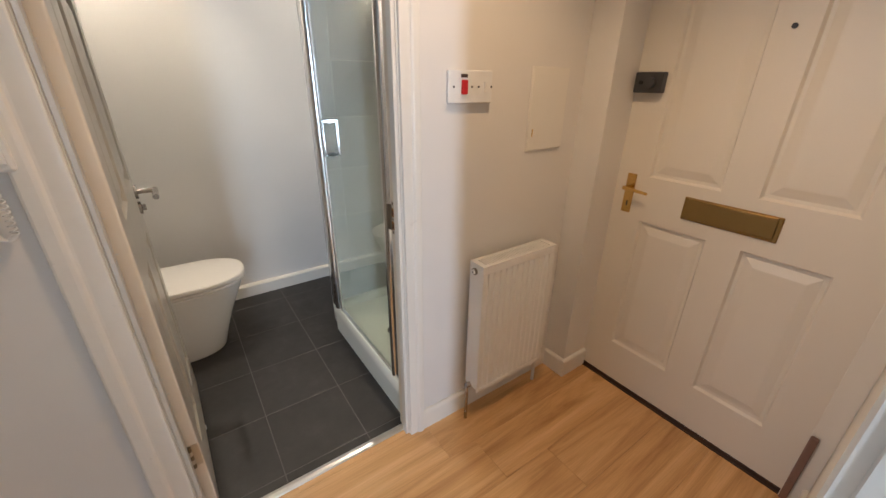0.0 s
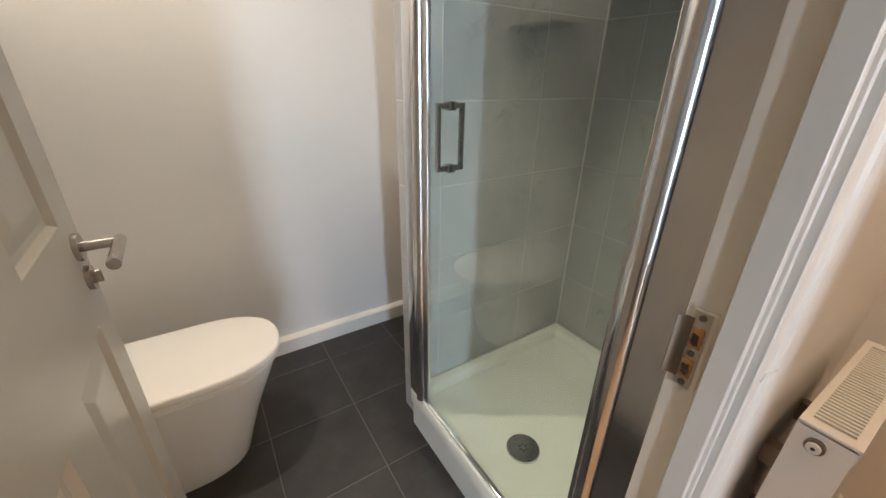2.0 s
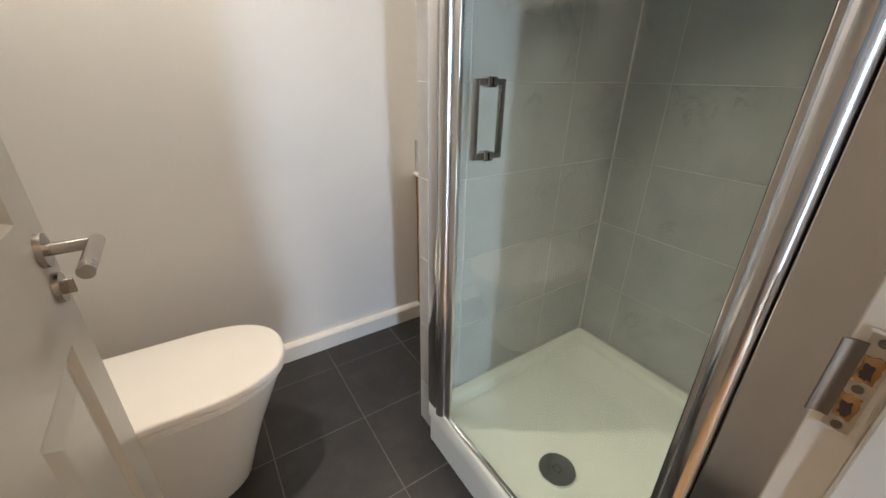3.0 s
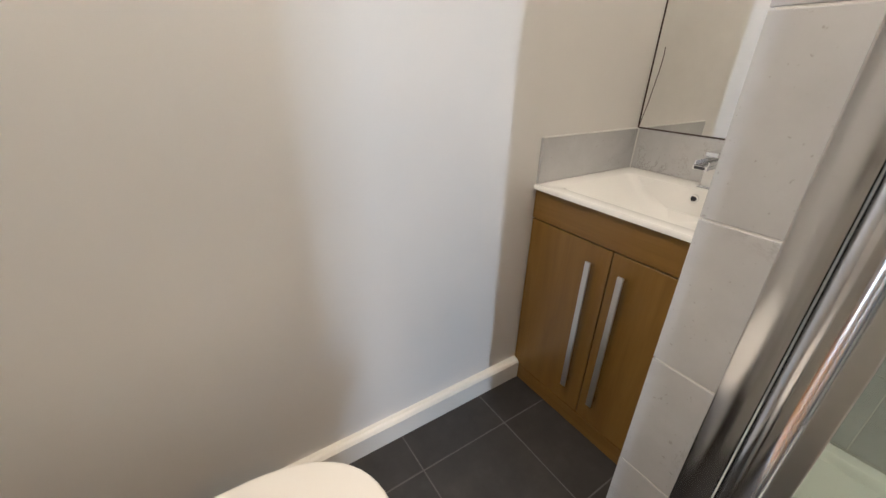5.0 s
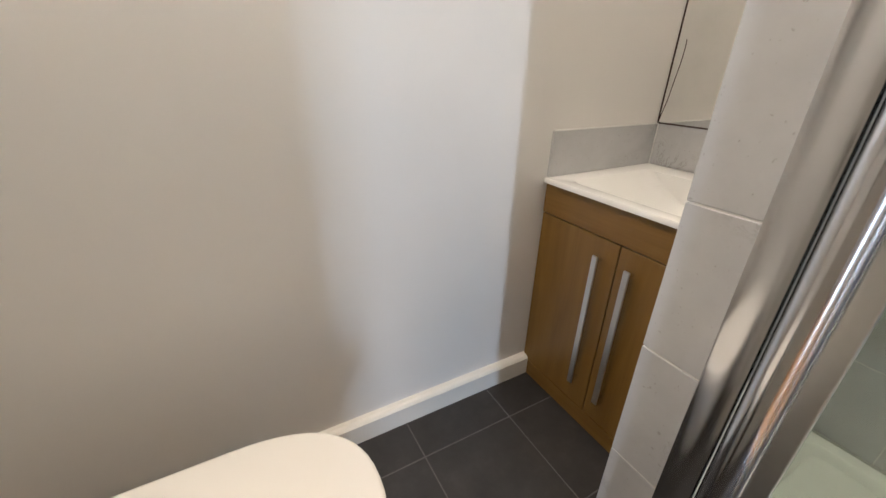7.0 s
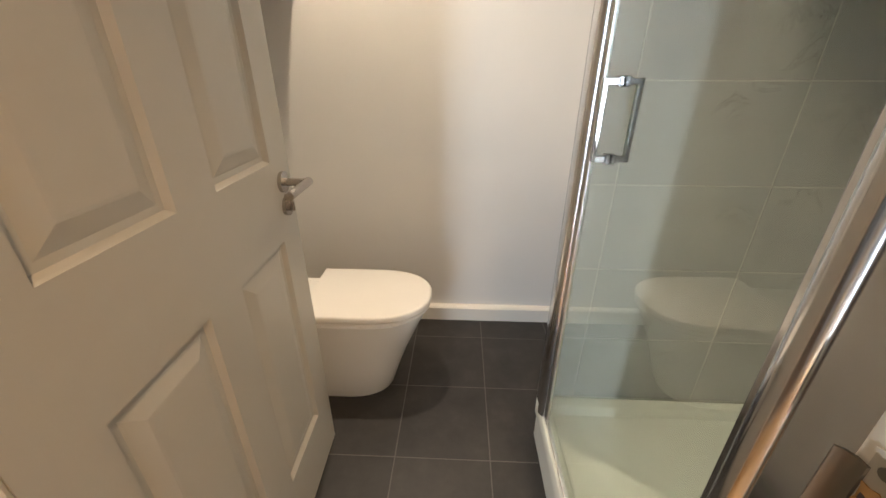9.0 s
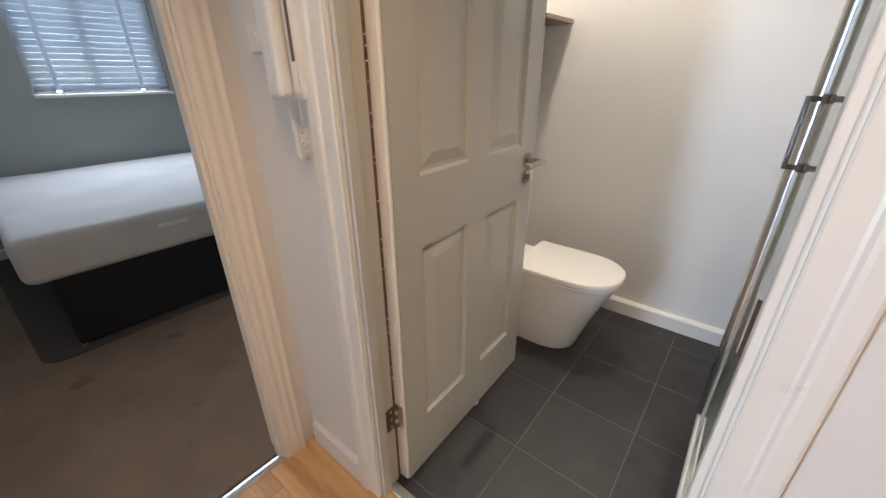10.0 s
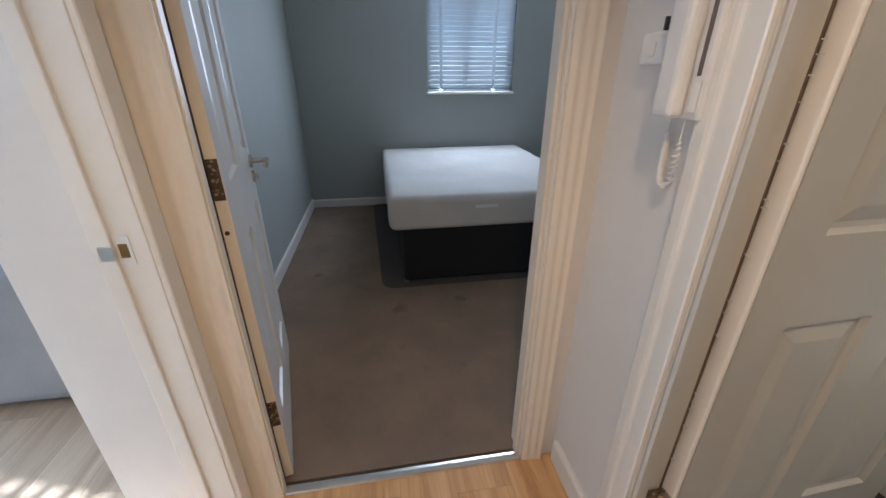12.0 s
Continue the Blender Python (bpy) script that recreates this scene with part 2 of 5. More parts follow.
M_DARK = plain("dark_plastic", (0.05, 0.05, 0.055), 0.45)
M_BLACK = plain("black_fabric", (0.012, 0.012, 0.013), 0.9)
M_BROWNSEAL = plain("brown_door_seal", (0.05, 0.025, 0.018), 0.6)
M_CERAMIC = glazed("white_ceramic", (0.83, 0.82, 0.79), 0.07)
M_SEAT = glazed("white_seat_plastic", (0.86, 0.84, 0.80), 0.16)
M_TRAY = glazed("white_stone_resin", (0.86, 0.88, 0.83), 0.22)
M_GLASS = pane_glass("shower_glass", (0.82, 0.885, 0.795))
M_WGLASS = pane_glass("window_glass", (0.98, 0.99, 0.99))
M_MIRROR = metal("mirror_silver", (0.9, 0.9, 0.88), 0.005)
M_MATTRESS = fabric("white_mattress_cover", (0.52, 0.50, 0.465), (0.64, 0.62, 0.58), 500, 0.85, 0.35)
M_SOFA = fabric("grey_sofa_fabric", (0.24, 0.23, 0.24), (0.34, 0.33, 0.335), 700, 0.95, 0.2)
def translucent(nt, p):
    p.inputs["Base Color"].default_value = (0.8, 0.81, 0.82, 1)
    p.inputs["Roughness"].default_value = 0.4
    tr = nt.nodes.new("ShaderNodeBsdfTranslucent")
    tr.inputs[0].default_value = (0.9, 0.92, 0.94, 1)
    mx = nt.nodes.new("ShaderNodeMixShader")
    mx.inputs[0].default_value = 0.8
    nt.links.new(p.outputs[0], mx.inputs[1])
    nt.links.new(tr.outputs[0], mx.inputs[2])
    nt.links.new(mx.outputs[0], nt.nodes["Material Output"].inputs[0])


M_SLAT = mat("white_blind_slat", translucent)
M_RED = plain("red_rocker", (0.55, 0.01, 0.015), 0.3)
M_SHELF = wood_grain("grey_oak_shelf", (0.16, 0.12, 0.09), (0.24, 0.19, 0.15), (0.32, 0.26, 0.2), 1, 0.5)

def flecked(nt, p):
    v = world_coords(nt)
    c = ramp(nt, tex(nt, v, 90, 5, 0.7), [(0.5, (0.07, 0.052, 0.032)), (0.6, (0.16, 0.125, 0.08)), (0.66, (0.6, 0.55, 0.45))])
    nt.links.new(c, p.inputs["Base Color"])
    p.inputs["Metallic"].default_value, p.inputs["Roughness"].default_value = 0.3, 0.5
    bump(nt, p, tex(nt, v, 140, 4), 0.4, 0.0008)


M_FLECKED = mat("paint_flecked_hinge", flecked)
M_BAREWOOD = plain("raw_mortice_wood", (0.36, 0.17, 0.045), 0.85)
M_PALESTEEL = metal("paint_smeared_steel", (0.62, 0.57, 0.48), 0.42, 0.3)


# ---- mesh helpers ----
def box(bm, x0, x1, y0, y1, z0, z1):
    vs = [bm.verts.new((x, y, z)) for x in (x0, x1) for y in (y0, y1) for z in (z0, z1)]
    for f in ((0, 1, 3, 2), (4, 6, 7, 5), (0, 4, 5, 1), (2, 3, 7, 6), (0, 2, 6, 4), (1, 5, 7, 3)):
        bm.faces.new([vs[i] for i in f])
    return vs


def block(x0, x1, y0, y1, z0, z1, bevel=0.0, seg=2):
    bm = bmesh.new()
    box(bm, x0, x1, y0, y1, z0, z1)
    if bevel:
        bmesh.ops.bevel(bm, geom=bm.edges[:], offset=bevel, segments=seg, affect="EDGES", profile=0.5)
    return bm


def boxes(*dims):
    bm = bmesh.new()
    for d in dims:
        box(bm, *d)
    return bm


def rod(p, q, r, n=16, r2=None, bm=None):
    """A capped cylinder or cone from p to q."""
    bm = bm or bmesh.new()
    p, q = Vector(p), Vector(q)
    d = q - p
    m = Matrix.Translation((p + q) / 2) @ d.to_track_quat("Z", "Y").to_matrix().to_4x4()
    bmesh.ops.create_cone(bm, cap_ends=True, segments=n, radius1=r, radius2=r if r2 is None else r2, depth=d.length, matrix=m)
    return bm


def prism(outline, axis, a0, a1):
    """Extrudes a closed 2D outline along an axis (0 x, 1 y, 2 z) from a0 to a1; outline in the other two axes, in order."""
    bm = bmesh.new()
    def place(u, v, a):
        c = [u, v]
        c.insert(axis, a)
        return c
    lo = [bm.verts.new(place(u, v, a0)) for u, v in outline]
    hi = [bm.verts.new(place(u, v, a1)) for u, v in outline]
    n = len(outline)
    bm.faces.new(lo)
    bm.faces.new(hi[::-1])
    for i in range(n):
        j = (i + 1) % n
        bm.faces.new((lo[i], hi[i], hi[j], lo[j]))
    bmesh.ops.recalc_face_normals(bm, faces=bm.faces)
    return bm


def loft(rings, cap=True):
    bm = bmesh.new()
    rows = [[bm.verts.new(p) for p in r] for r in rings]
    n = len(rows[0])
    for a, b in zip(rows, rows[1:]):
        for i in range(n):
            j = (i + 1) % n
            bm.faces.new((a[i], a[j], b[j], b[i]))
    if cap:
        bm.faces.new(rows[0][::-1])
        bm.faces.new(rows[-1])
    bmesh.ops.recalc_face_normals(bm, faces=bm.faces)
    return bm


def finish(bm, name, material, smooth=False):
    me = bpy.data.meshes.new(name)
    bm.normal_update()
    bm.to_mesh(me)
    bm.free()
    me.materials.append(material)
    if smooth:
        me.polygons.foreach_set("use_smooth", [True] * len(me.polygons))
        me.set_sharp_from_angle(angle=radians(40))
    return me


def solid(name, bm, material, label="", category="", group="", kind="", smooth=False):
    return tagged(new(name, finish(bm, name, material, smooth)), label, category, group, kind)


def part(name, bm, material, parent, label="", smooth=False):
    ob = new(name, finish(bm, name, material, smooth))
    ob.parent = parent
    return tagged(ob, label)


def thing(name, label, category, at=(0, 0, 0), group=""):
    ob = new(name)
    ob.empty_display_size = 0.1
    ob.matrix_world = pose(*at)
    return tagged(ob, label, category, group)


# ---- structure ----
CEIL = 2.40
DH = 1.99                      # clear height of the inner doorways
BX0, BX1 = -0.722, 0.006        # bathroom doorway
WT = 0.078                     # thickness of the bathroom wall
BACK = 1.613                   # bathroom far wall
LEFT = -1.10                   # bathroom and bedroom dividing line
RIGHT = 0.90
EX = 1.0                       # entrance door plane
LY = -1.05                     # hall face of the living room wall
LX0, LX1 = -1.005, -0.225      # living room doorway
LREV = -1.34                  # living room face of that wall
BY0, BY1 = -0.953, -0.128       # bedroom doorway
BEDX = -4.30
BED_S, BED_N = -1.30, 1.72


def structure(name, bm, m, label=""):
    return solid(name, bm, m, label, kind="structure")


structure("wall_bathroom_hall", boxes(
    (LEFT, BX0 - 0.03, 0, WT, 0, CEIL), (BX1 + 0.03, 1.12, 0, WT, 0, CEIL), (BX0 - 0.03, BX1 + 0.03, 0, WT, DH + 0.03, CEIL)),
    M_WALL, "white painted wall between hall and shower room")
structure("wall_nib", boxes((0.835, EX, -0.125, 0, 0, CEIL)), M_WALL, "white painted nib beside the entrance door")
structure("wall_bathroom_north", boxes((LEFT - 0.1, 1.05, BACK, BACK + 0.1, 0, CEIL)), M_WALL, "white painted shower room wall")
structure("wall_bathroom_east", boxes((RIGHT, RIGHT + 0.12, WT, BACK, 0, CEIL)), M_WALL, "white painted wall behind the basin")
structure("wall_bedroom_hall", boxes(
    (LEFT - 0.09, LEFT, BY1 + 0.03, BACK, 0, CEIL), (LEFT - 0.09, LEFT, BED_S, BY0 - 0.03, 0, CEIL),
    (LEFT - 0.09, LEFT, BY0 - 0.03, BY1 + 0.03, DH + 0.03, CEIL)), M_WALL, "white painted wall beside the bedroom doorway")
structure("wall_bedroom_lining", boxes(
    (LEFT - 0.094, LEFT - 0.09, BY1 + 0.09, BED_N, 0, CEIL)), M_BEDWALL, "grey painted bedroom wall")
structure("wall_living_hall", boxes(
    (LEFT, LX0 - 0.02, LREV, LY, 0, CEIL), (LX1 + 0.02, 1.12, LREV, LY, 0, CEIL), (LX0 - 0.02, LX1 + 0.02, LREV, LY, DH + 0.03, CEIL)),
    M_WALL, "white painted thick wall beside the living room doorway")
structure("wall_entrance", boxes((EX + 0.04, EX + 0.14, LY, 0, DH + 0.06, CEIL), (EX, EX + 0.12, LY, -1.03, 0, CEIL)), M_WALL, "white wall around the entrance door")
structure("wall_stairwell", boxes((EX + 0.13, EX + 0.2, -1.3, 0.2, 0, CEIL)), M_WALL, "plain wall outside the entrance door")
structure("wall_bedroom_south", boxes((BEDX - 0.2, LEFT - 0.09, BED_S - 0.1, BED_S, 0, CEIL)), M_BEDWALL, "blue-grey painted bedroom wall")
structure("wall_bedroom_north", boxes((BEDX - 0.2, LEFT - 0.1, BED_N, BED_N + 0.1, 0, CEIL)), M_BEDWALL, "blue-grey painted bedroom wall")
WY0, WY1, WZ0, WZ1 = -0.04, 0.845, 1.15, 2.12
structure("wall_bedroom_west", boxes(
    (BEDX - 0.2, BEDX, BED_S, WY0, 0, CEIL), (BEDX - 0.2, BEDX, WY1, BED_N, 0, CEIL),
    (BEDX - 0.2, BEDX, WY0, WY1, 0, WZ0), (BEDX - 0.2, BEDX, WY0, WY1, WZ1, CEIL)), M_BEDWALL, "blue-grey painted bedroom window wall")
LIV_W, LIV_E, LIV_S = -4.6, 1.6, -4.9
# Added sun opening; the high sill keeps the sun patch small.
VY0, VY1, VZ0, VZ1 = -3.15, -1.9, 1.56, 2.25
# North, south and east living room walls are grey to cut bounced light.
structure("wall_living_north", boxes((LIV_W, LEFT - 0.09, BED_S - 0.106, LREV, 0, CEIL), (1.12, LIV_E, LREV, LREV + 0.1, 0, CEIL)), M_BEDWALL, "grey living room wall")
structure("wall_living_west", boxes((LIV_W - 0.1, LIV_W, LIV_S, BED_S - 0.1, 0, CEIL)), M_WALL, "white living room wall")
# Both window openings are added, one for each daylight fill.
structure("wall_living_south", boxes(
    (LIV_W, -2.11, LIV_S - 0.1, LIV_S, 0, CEIL), (-1.69, 0.6, LIV_S - 0.1, LIV_S, 0, CEIL), (1.16, LIV_E, LIV_S - 0.1, LIV_S, 0, CEIL), (0.6, 1.16, LIV_S - 0.1, LIV_S, 0, 0.85),
    (0.6, 1.16, LIV_S - 0.1, LIV_S, 2.15, CEIL), (-2.11, -1.69, LIV_S - 0.1, LIV_S, 0, 0.15),
    (-2.11, -1.69, LIV_S - 0.1, LIV_S, 2.15, CEIL)), M_BEDWALL, "grey living room wall with two added windows")
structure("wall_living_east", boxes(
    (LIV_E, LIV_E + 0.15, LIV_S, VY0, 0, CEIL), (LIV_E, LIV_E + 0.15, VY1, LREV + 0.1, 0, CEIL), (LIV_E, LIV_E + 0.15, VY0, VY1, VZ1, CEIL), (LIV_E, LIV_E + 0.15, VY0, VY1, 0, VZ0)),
    M_BEDWALL, "grey living room wall with an added high window opening")
structure("ceiling", boxes((LIV_W - 0.1, LIV_E + 0.1, LIV_S - 0.2, BED_N + 0.1, CEIL, CEIL + 0.12)), M_CEIL, "white ceiling")
structure("floor_base", boxes((LIV_W - 0.1, LIV_E + 0.1, LIV_S - 0.2, BED_N + 0.1, -0.2, -0.012)), M_FGROUT, "dark floor base under the coverings")
structure("ground", boxes((-60, 60, -60, 60, -3.4, -3.2)), M_GROUT, "pale paved ground outside")
structure("floor_bedroom", boxes((BEDX, LEFT - 0.04, BED_S, BED_N, -0.012, 0.002)), M_CARPET, "worn brown bedroom carpet")
BATH_L = -1.075
structure("wall_bathroom_west", boxes((LEFT, BATH_L, WT, BACK, 0, CEIL)), M_WALL, "white painted wall behind the toilet")


# ---- floors, piece by piece ----
def plank_floor(name, label, m, x0, x1, y0, y1):
    fl = structure(name, boxes((x0, x1, y0, y1, -0.012, -0.003)), m, label)
    w, length, k = 0.192, 1.22, 0
    rng = random.Random(5)
    y = y0
    while y < y1 - 0.01:
        ye = min(y + w, y1)
        x = x0 - rng.random() * length
        while x < x1:
            a, b = max(x, x0), min(x + length, x1)
            if b - a > 0.02:
                bm = block(a + 0.0003, b - 0.0003, y + 0.0003, ye - 0.0003, -0.003, 0.0, 0.0005, 1)
                part("plank", bm, m, fl)
            x += length
        y += w
    return fl


def tiles(parent, m, us, vs, make, gap=0.003):
    """Tiles between the joints us and vs; make(u0, u1, v0, v1) gives the bmesh."""
    for u0, u1 in zip(us, us[1:]):
        for v0, v1 in zip(vs, vs[1:]):
            if u1 - u0 > 0.012 and v1 - v0 > 0.012:
                part("tile", make(u0 + gap / 2, u1 - gap / 2, v0 + gap / 2, v1 - gap / 2), m, parent)


def grid(first, step, lo, hi):
    out = [lo]
    k = math.ceil((lo - first) / step + 1e-6)
    while first + k * step < hi - 1e-6:
        out.append(first + k * step)
        k += 1
    return out + [hi]


plank_floor("floor_hall", "golden oak laminate hall floor", M_LAM, LEFT, 1.12, LREV, 0.04)
plank_floor("floor_living", "oak laminate living room floor, daylight put into its colour", M_LAMDAY, LIV_W, LIV_E, LIV_S, LREV)
fl = structure("floor_bathroom", boxes((BATH_L, RIGHT, 0.04, BACK, -0.012, -0.001)), M_FGROUT, "charcoal tiled shower room floor")
tiles(fl, M_SLATE, grid(-0.141, 0.333, BATH_L, RIGHT), grid(0.105, 0.3335, 0.06, BACK),
      lambda a, b, c, d: block(a, b, c, d, -0.0025, 0.0, 0.0008, 1), 0.004)


# ---- skirting, architraves, linings, thresholds ----
def skirting(name, axis, a0, a1, face, sign, h=0.095, m=None, label="white gloss skirting board", thick=0.016):
    """Runs along axis (0 x, 1 y) on the wall plane at face; sign: which way it stands out."""
    t = thick * sign
    prof = [(face, 0.0), (face + t, 0.0), (face + t, h - 0.012), (face + t * 0.75, h - 0.004), (face + t * 0.45, h), (face, h)]
    return solid(name, prism(prof, axis, a0, a1), m or M_GLOSS, label, kind="structure")


skirting("baseboard_hall", 0, 0.073, 0.835, 0.0, -1)
skirting("baseboard_nib_return", 1, -0.125, -0.0165, 0.835, -1)
skirting("baseboard_nib", 0, 0.819, EX - 0.002, -0.125, -1)
skirting("baseboard_stub", 0, LEFT + 0.024, BX0 - 0.086, 0.0, -1)
skirting("baseboard_hall_south", 0, LX1 + 0.062, EX, LY, 1)
skirting("baseboard_bathroom", 0, BATH_L + 0.017, 0.39, BACK, -1, 0.085, None, "white gloss skirting board", 0.03)
skirting("baseboard_bathroom_west", 1, WT + 0.02, 1.0, BATH_L, 1, 0.09)
skirting("baseboard_bedroom_west", 1, BED_S + 0.017, BED_N - 0.017, BEDX, 1, 0.085)
skirting("baseboard_bedroom_south", 0, BEDX, LEFT - 0.13, BED_S, 1)
skirting("baseboard_reveal", 1, LREV, -1.155, LX0 - 0.02, 1, 0.10)


def arch_profile(inner, outer, face, sign):
    """Moulded architrave section, from the opening's edge to the outer edge, standing out from the wall face."""
    w = outer - inner
    s = sign
    return [(inner, face), (inner, face + 0.010 * s), (inner + w * 0.04, face + 0.012 * s), (inner + w * 0.46, face + 0.0125 * s),
            (inner + w * 0.52, face + 0.0135 * s), (inner + w * 0.58, face + 0.0175 * s), (inner + w * 0.66, face + 0.0195 * s),
            (inner + w * 0.92, face + 0.020 * s), (outer - w * 0.02, face + 0.0185 * s), (outer, face + 0.015 * s), (outer, face)]


def plain_profile(inner, outer, face, sign):
    """A flat square-edged architrave with eased arrises."""
    e = 0.003 if outer > inner else -0.003
    return [(inner, face), (inner, face + 0.011 * sign), (inner + e, face + 0.014 * sign), (outer - e, face + 0.016 * sign), (outer, face + 0.013 * sign), (outer, face)]


def ridged_profile(inner, outer, face, sign):
    """A reeded architrave section: a low bead, then two wider ridges rising to the outer edge."""
    w = outer - inner
    pts = [(inner, face)]
    for k in range(23):
        u = k / 22
        pts.append((inner + w * u, face + sign * (0.0115 + 0.006 * u + 0.0012 * math.cos(2 * math.pi * 2.6 * u + 2.6))))
    return pts + [(outer, face)]


def architrave(name, axis, lo, hi, face, sign, m, label, w=0.058, w2=None, section=arch_profile):
    """Round a doorway that lies along axis from lo to hi, on the wall plane at face."""
    ob = thing(name, label, "architrave")
    ob["kind"] = "structure"
    z1 = DH + w
    for inner, outer in ((lo - 0.004, lo - w), (hi + 0.004, hi + (w2 or w))):
        prof = section(inner, outer, face, sign)
        if axis == 1:
            prof = [(v, u) for u, v in prof]
        part("upright", prism(prof, 2, 0.0, z1), m, ob)
    head = [(v, u) for u, v in section(DH + 0.004, z1, face, sign)]
    other = prism(head, axis, lo - w * 0.5, hi + w * 0.5)
    part("head", other, m, ob)
    return ob


architrave("trim_bathroom_door", 0, BX0, BX1, 0.0, -1, M_GLOSS, "white moulded architrave round the shower room doorway", 0.085, 0.066)
architrave("trim_bedroom_door", 1, BY0, BY1, LEFT, 1, M_CREAM, "cream reeded architrave round the bedroom doorway", 0.094, 0.075, ridged_profile)
architrave("trim_living_door", 0, LX0, LX1, LY, 1, M_GLOSS, "white flat architrave round the living room doorway", 0.056, None, plain_profile)


def lining(name, label, axis, lo, hi, d0, d1, stop0, stop1, m, m_inner=None, rebate=None, hung=None):
    """Door lining: jambs and head with planted stops. d0..d1 its depth through the wall, stop0..stop1 the stop's depth."""
    ob = thing(name, label, "door lining")
    ob["kind"] = "structure"

    def slab(u0, u1, e0, e1, z0, z1):
        return block(u0, u1, e0, e1, z0, z1, 0.0015, 1) if axis == 0 else block(e0, e1, u0, u1, z0, z1, 0.0015, 1)
    for a, b, s in ((lo - 0.03, lo, 1), (hi, hi + 0.03, -1)):
        edge = b if s > 0 else a
        # The hinge-side jamb takes the darker paint: its shade is in the colour.
        mj = M_DOORSHADE if rebate and s > 0 else m
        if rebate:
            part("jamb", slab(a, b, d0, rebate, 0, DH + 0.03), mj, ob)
            part("rebate", slab(a + 0.001, b - 0.001, rebate, d1, 0, DH + 0.03), M_DOORSHADE if s > 0 else m_inner, ob, "painted rebate")
        else:
            part("jamb", slab(a, b, hung if hung and s > 0 else d0, d1, 0, DH + 0.03), m, ob)
        if hung and s > 0:
            continue
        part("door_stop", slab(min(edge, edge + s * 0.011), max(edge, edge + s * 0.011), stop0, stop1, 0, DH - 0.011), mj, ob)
    part("head", slab(lo, hi, d0, d1, DH, DH + 0.03), m, ob)
    return ob


bath_lining = lining("lining_bathroom_door", "white painted door lining of the shower room", 0, BX0, BX1, -0.001, WT, 0.004, 0.034, M_GLOSS, M_CREAM, 0.036)
bed_lining = lining("lining_bedroom_door", "cream painted door lining of the bedroom", 1, BY0, BY1, LEFT - 0.091, LEFT + 0.001, LEFT - 0.045, LEFT - 0.015, M_CREAM, hung=LEFT - 0.022)
# No seal here: a dark strip draws the shade of the gap.
part("shadow_gap", block(LEFT - 0.056, LEFT - 0.036, BY0 - 0.032, BY0 - 0.0095, 0.002, DH - 0.01, 0.001, 1), M_BROWNSEAL, bed_lining, "dark strip standing in for the shade beside the hung door")
liv_lining = lining("lining_living_door", "white painted door lining of the living room", 0, LX0, LX1, LY - 0.105, LY + 0.001, LY - 0.095, LY - 0.06, M_GLOSS)
solid("threshold_bathroom", prism([(0.03, 0.0), (0.033, 0.005), (0.047, 0.008), (0.061, 0.005), (0.064, 0.0)], 0, BX0 + 0.001, BX1 - 0.001),
      M_ALU, "white-worn aluminium threshold strip", kind="structure")
solid("threshold_bedroom", prism([(LEFT - 0.028, 0.0), (LEFT - 0.024, 0.006), (LEFT - 0.012, 0.009), (LEFT + 0.002, 0.006), (LEFT + 0.006, 0.0)], 1, BY0 + 0.001, BY1 - 0.001),
      M_ALU, "scuffed aluminium carpet strip", kind="structure")


# ---- doors ----
def raised_panel(x0, x1, z0, z1, y, s):
    """A moulded sunk-and-raised panel; s = 1: its face looks along -y."""
    rings = []
    for inset, d in ((0, 0), (0.0025, 0.0035), (0.0075, 0.0115), (0.019, 0.012), (0.023, 0.0105), (0.049, 0.003), (0.055, 0.0025)):
        yy = y + s * d
        rings.append([(x0 + inset, yy, z0 + inset), (x1 - inset, yy, z0 + inset), (x1 - inset, yy, z1 - inset), (x0 + inset, yy, z1 - inset)])
    bm = bmesh.new()
    rows = [[bm.verts.new(p) for p in r] for r in rings]
    for a, b in zip(rows, rows[1:]):
        for i in range(4):
            j = (i + 1) % 4
            bm.faces.new((a[i], a[j], b[j], b[i]) if s > 0 else (a[j], a[i], b[i], b[j]))
    bm.faces.new(rows[-1] if s > 0 else rows[-1][::-1])
    return bm


def panel_door(name, label, W, H, T, cols, rws, m, bottom=0.0):
    """A six- or four-panel leaf: x along its width from the hinge, y through it (front face y = 0), z up."""
    ob = thing(name, label, "door")
    bm = bmesh.new()
    xs = [0.0] + [v for c in cols for v in c] + [W]
    for i in range(0, len(xs), 2):
        box(bm, xs[i], xs[i + 1], 0, T, bottom, H)
    zs = [bottom] + [v for r in rws for v in r] + [H]
    for c in cols:
        for i in range(0, len(zs), 2):
            box(bm, c[0], c[1], 0, T, zs[i], zs[i + 1])
    bmesh.ops.remove_doubles(bm, verts=bm.verts[:], dist=1e-5)
    part("leaf", bm, m, ob)
    for c in cols:
        for r in rws:
            part("panel", raised_panel(*c, *r, 0.0, 1), m, ob)
            part("panel", raised_panel(*c, *r, T, -1), m, ob)
    return ob


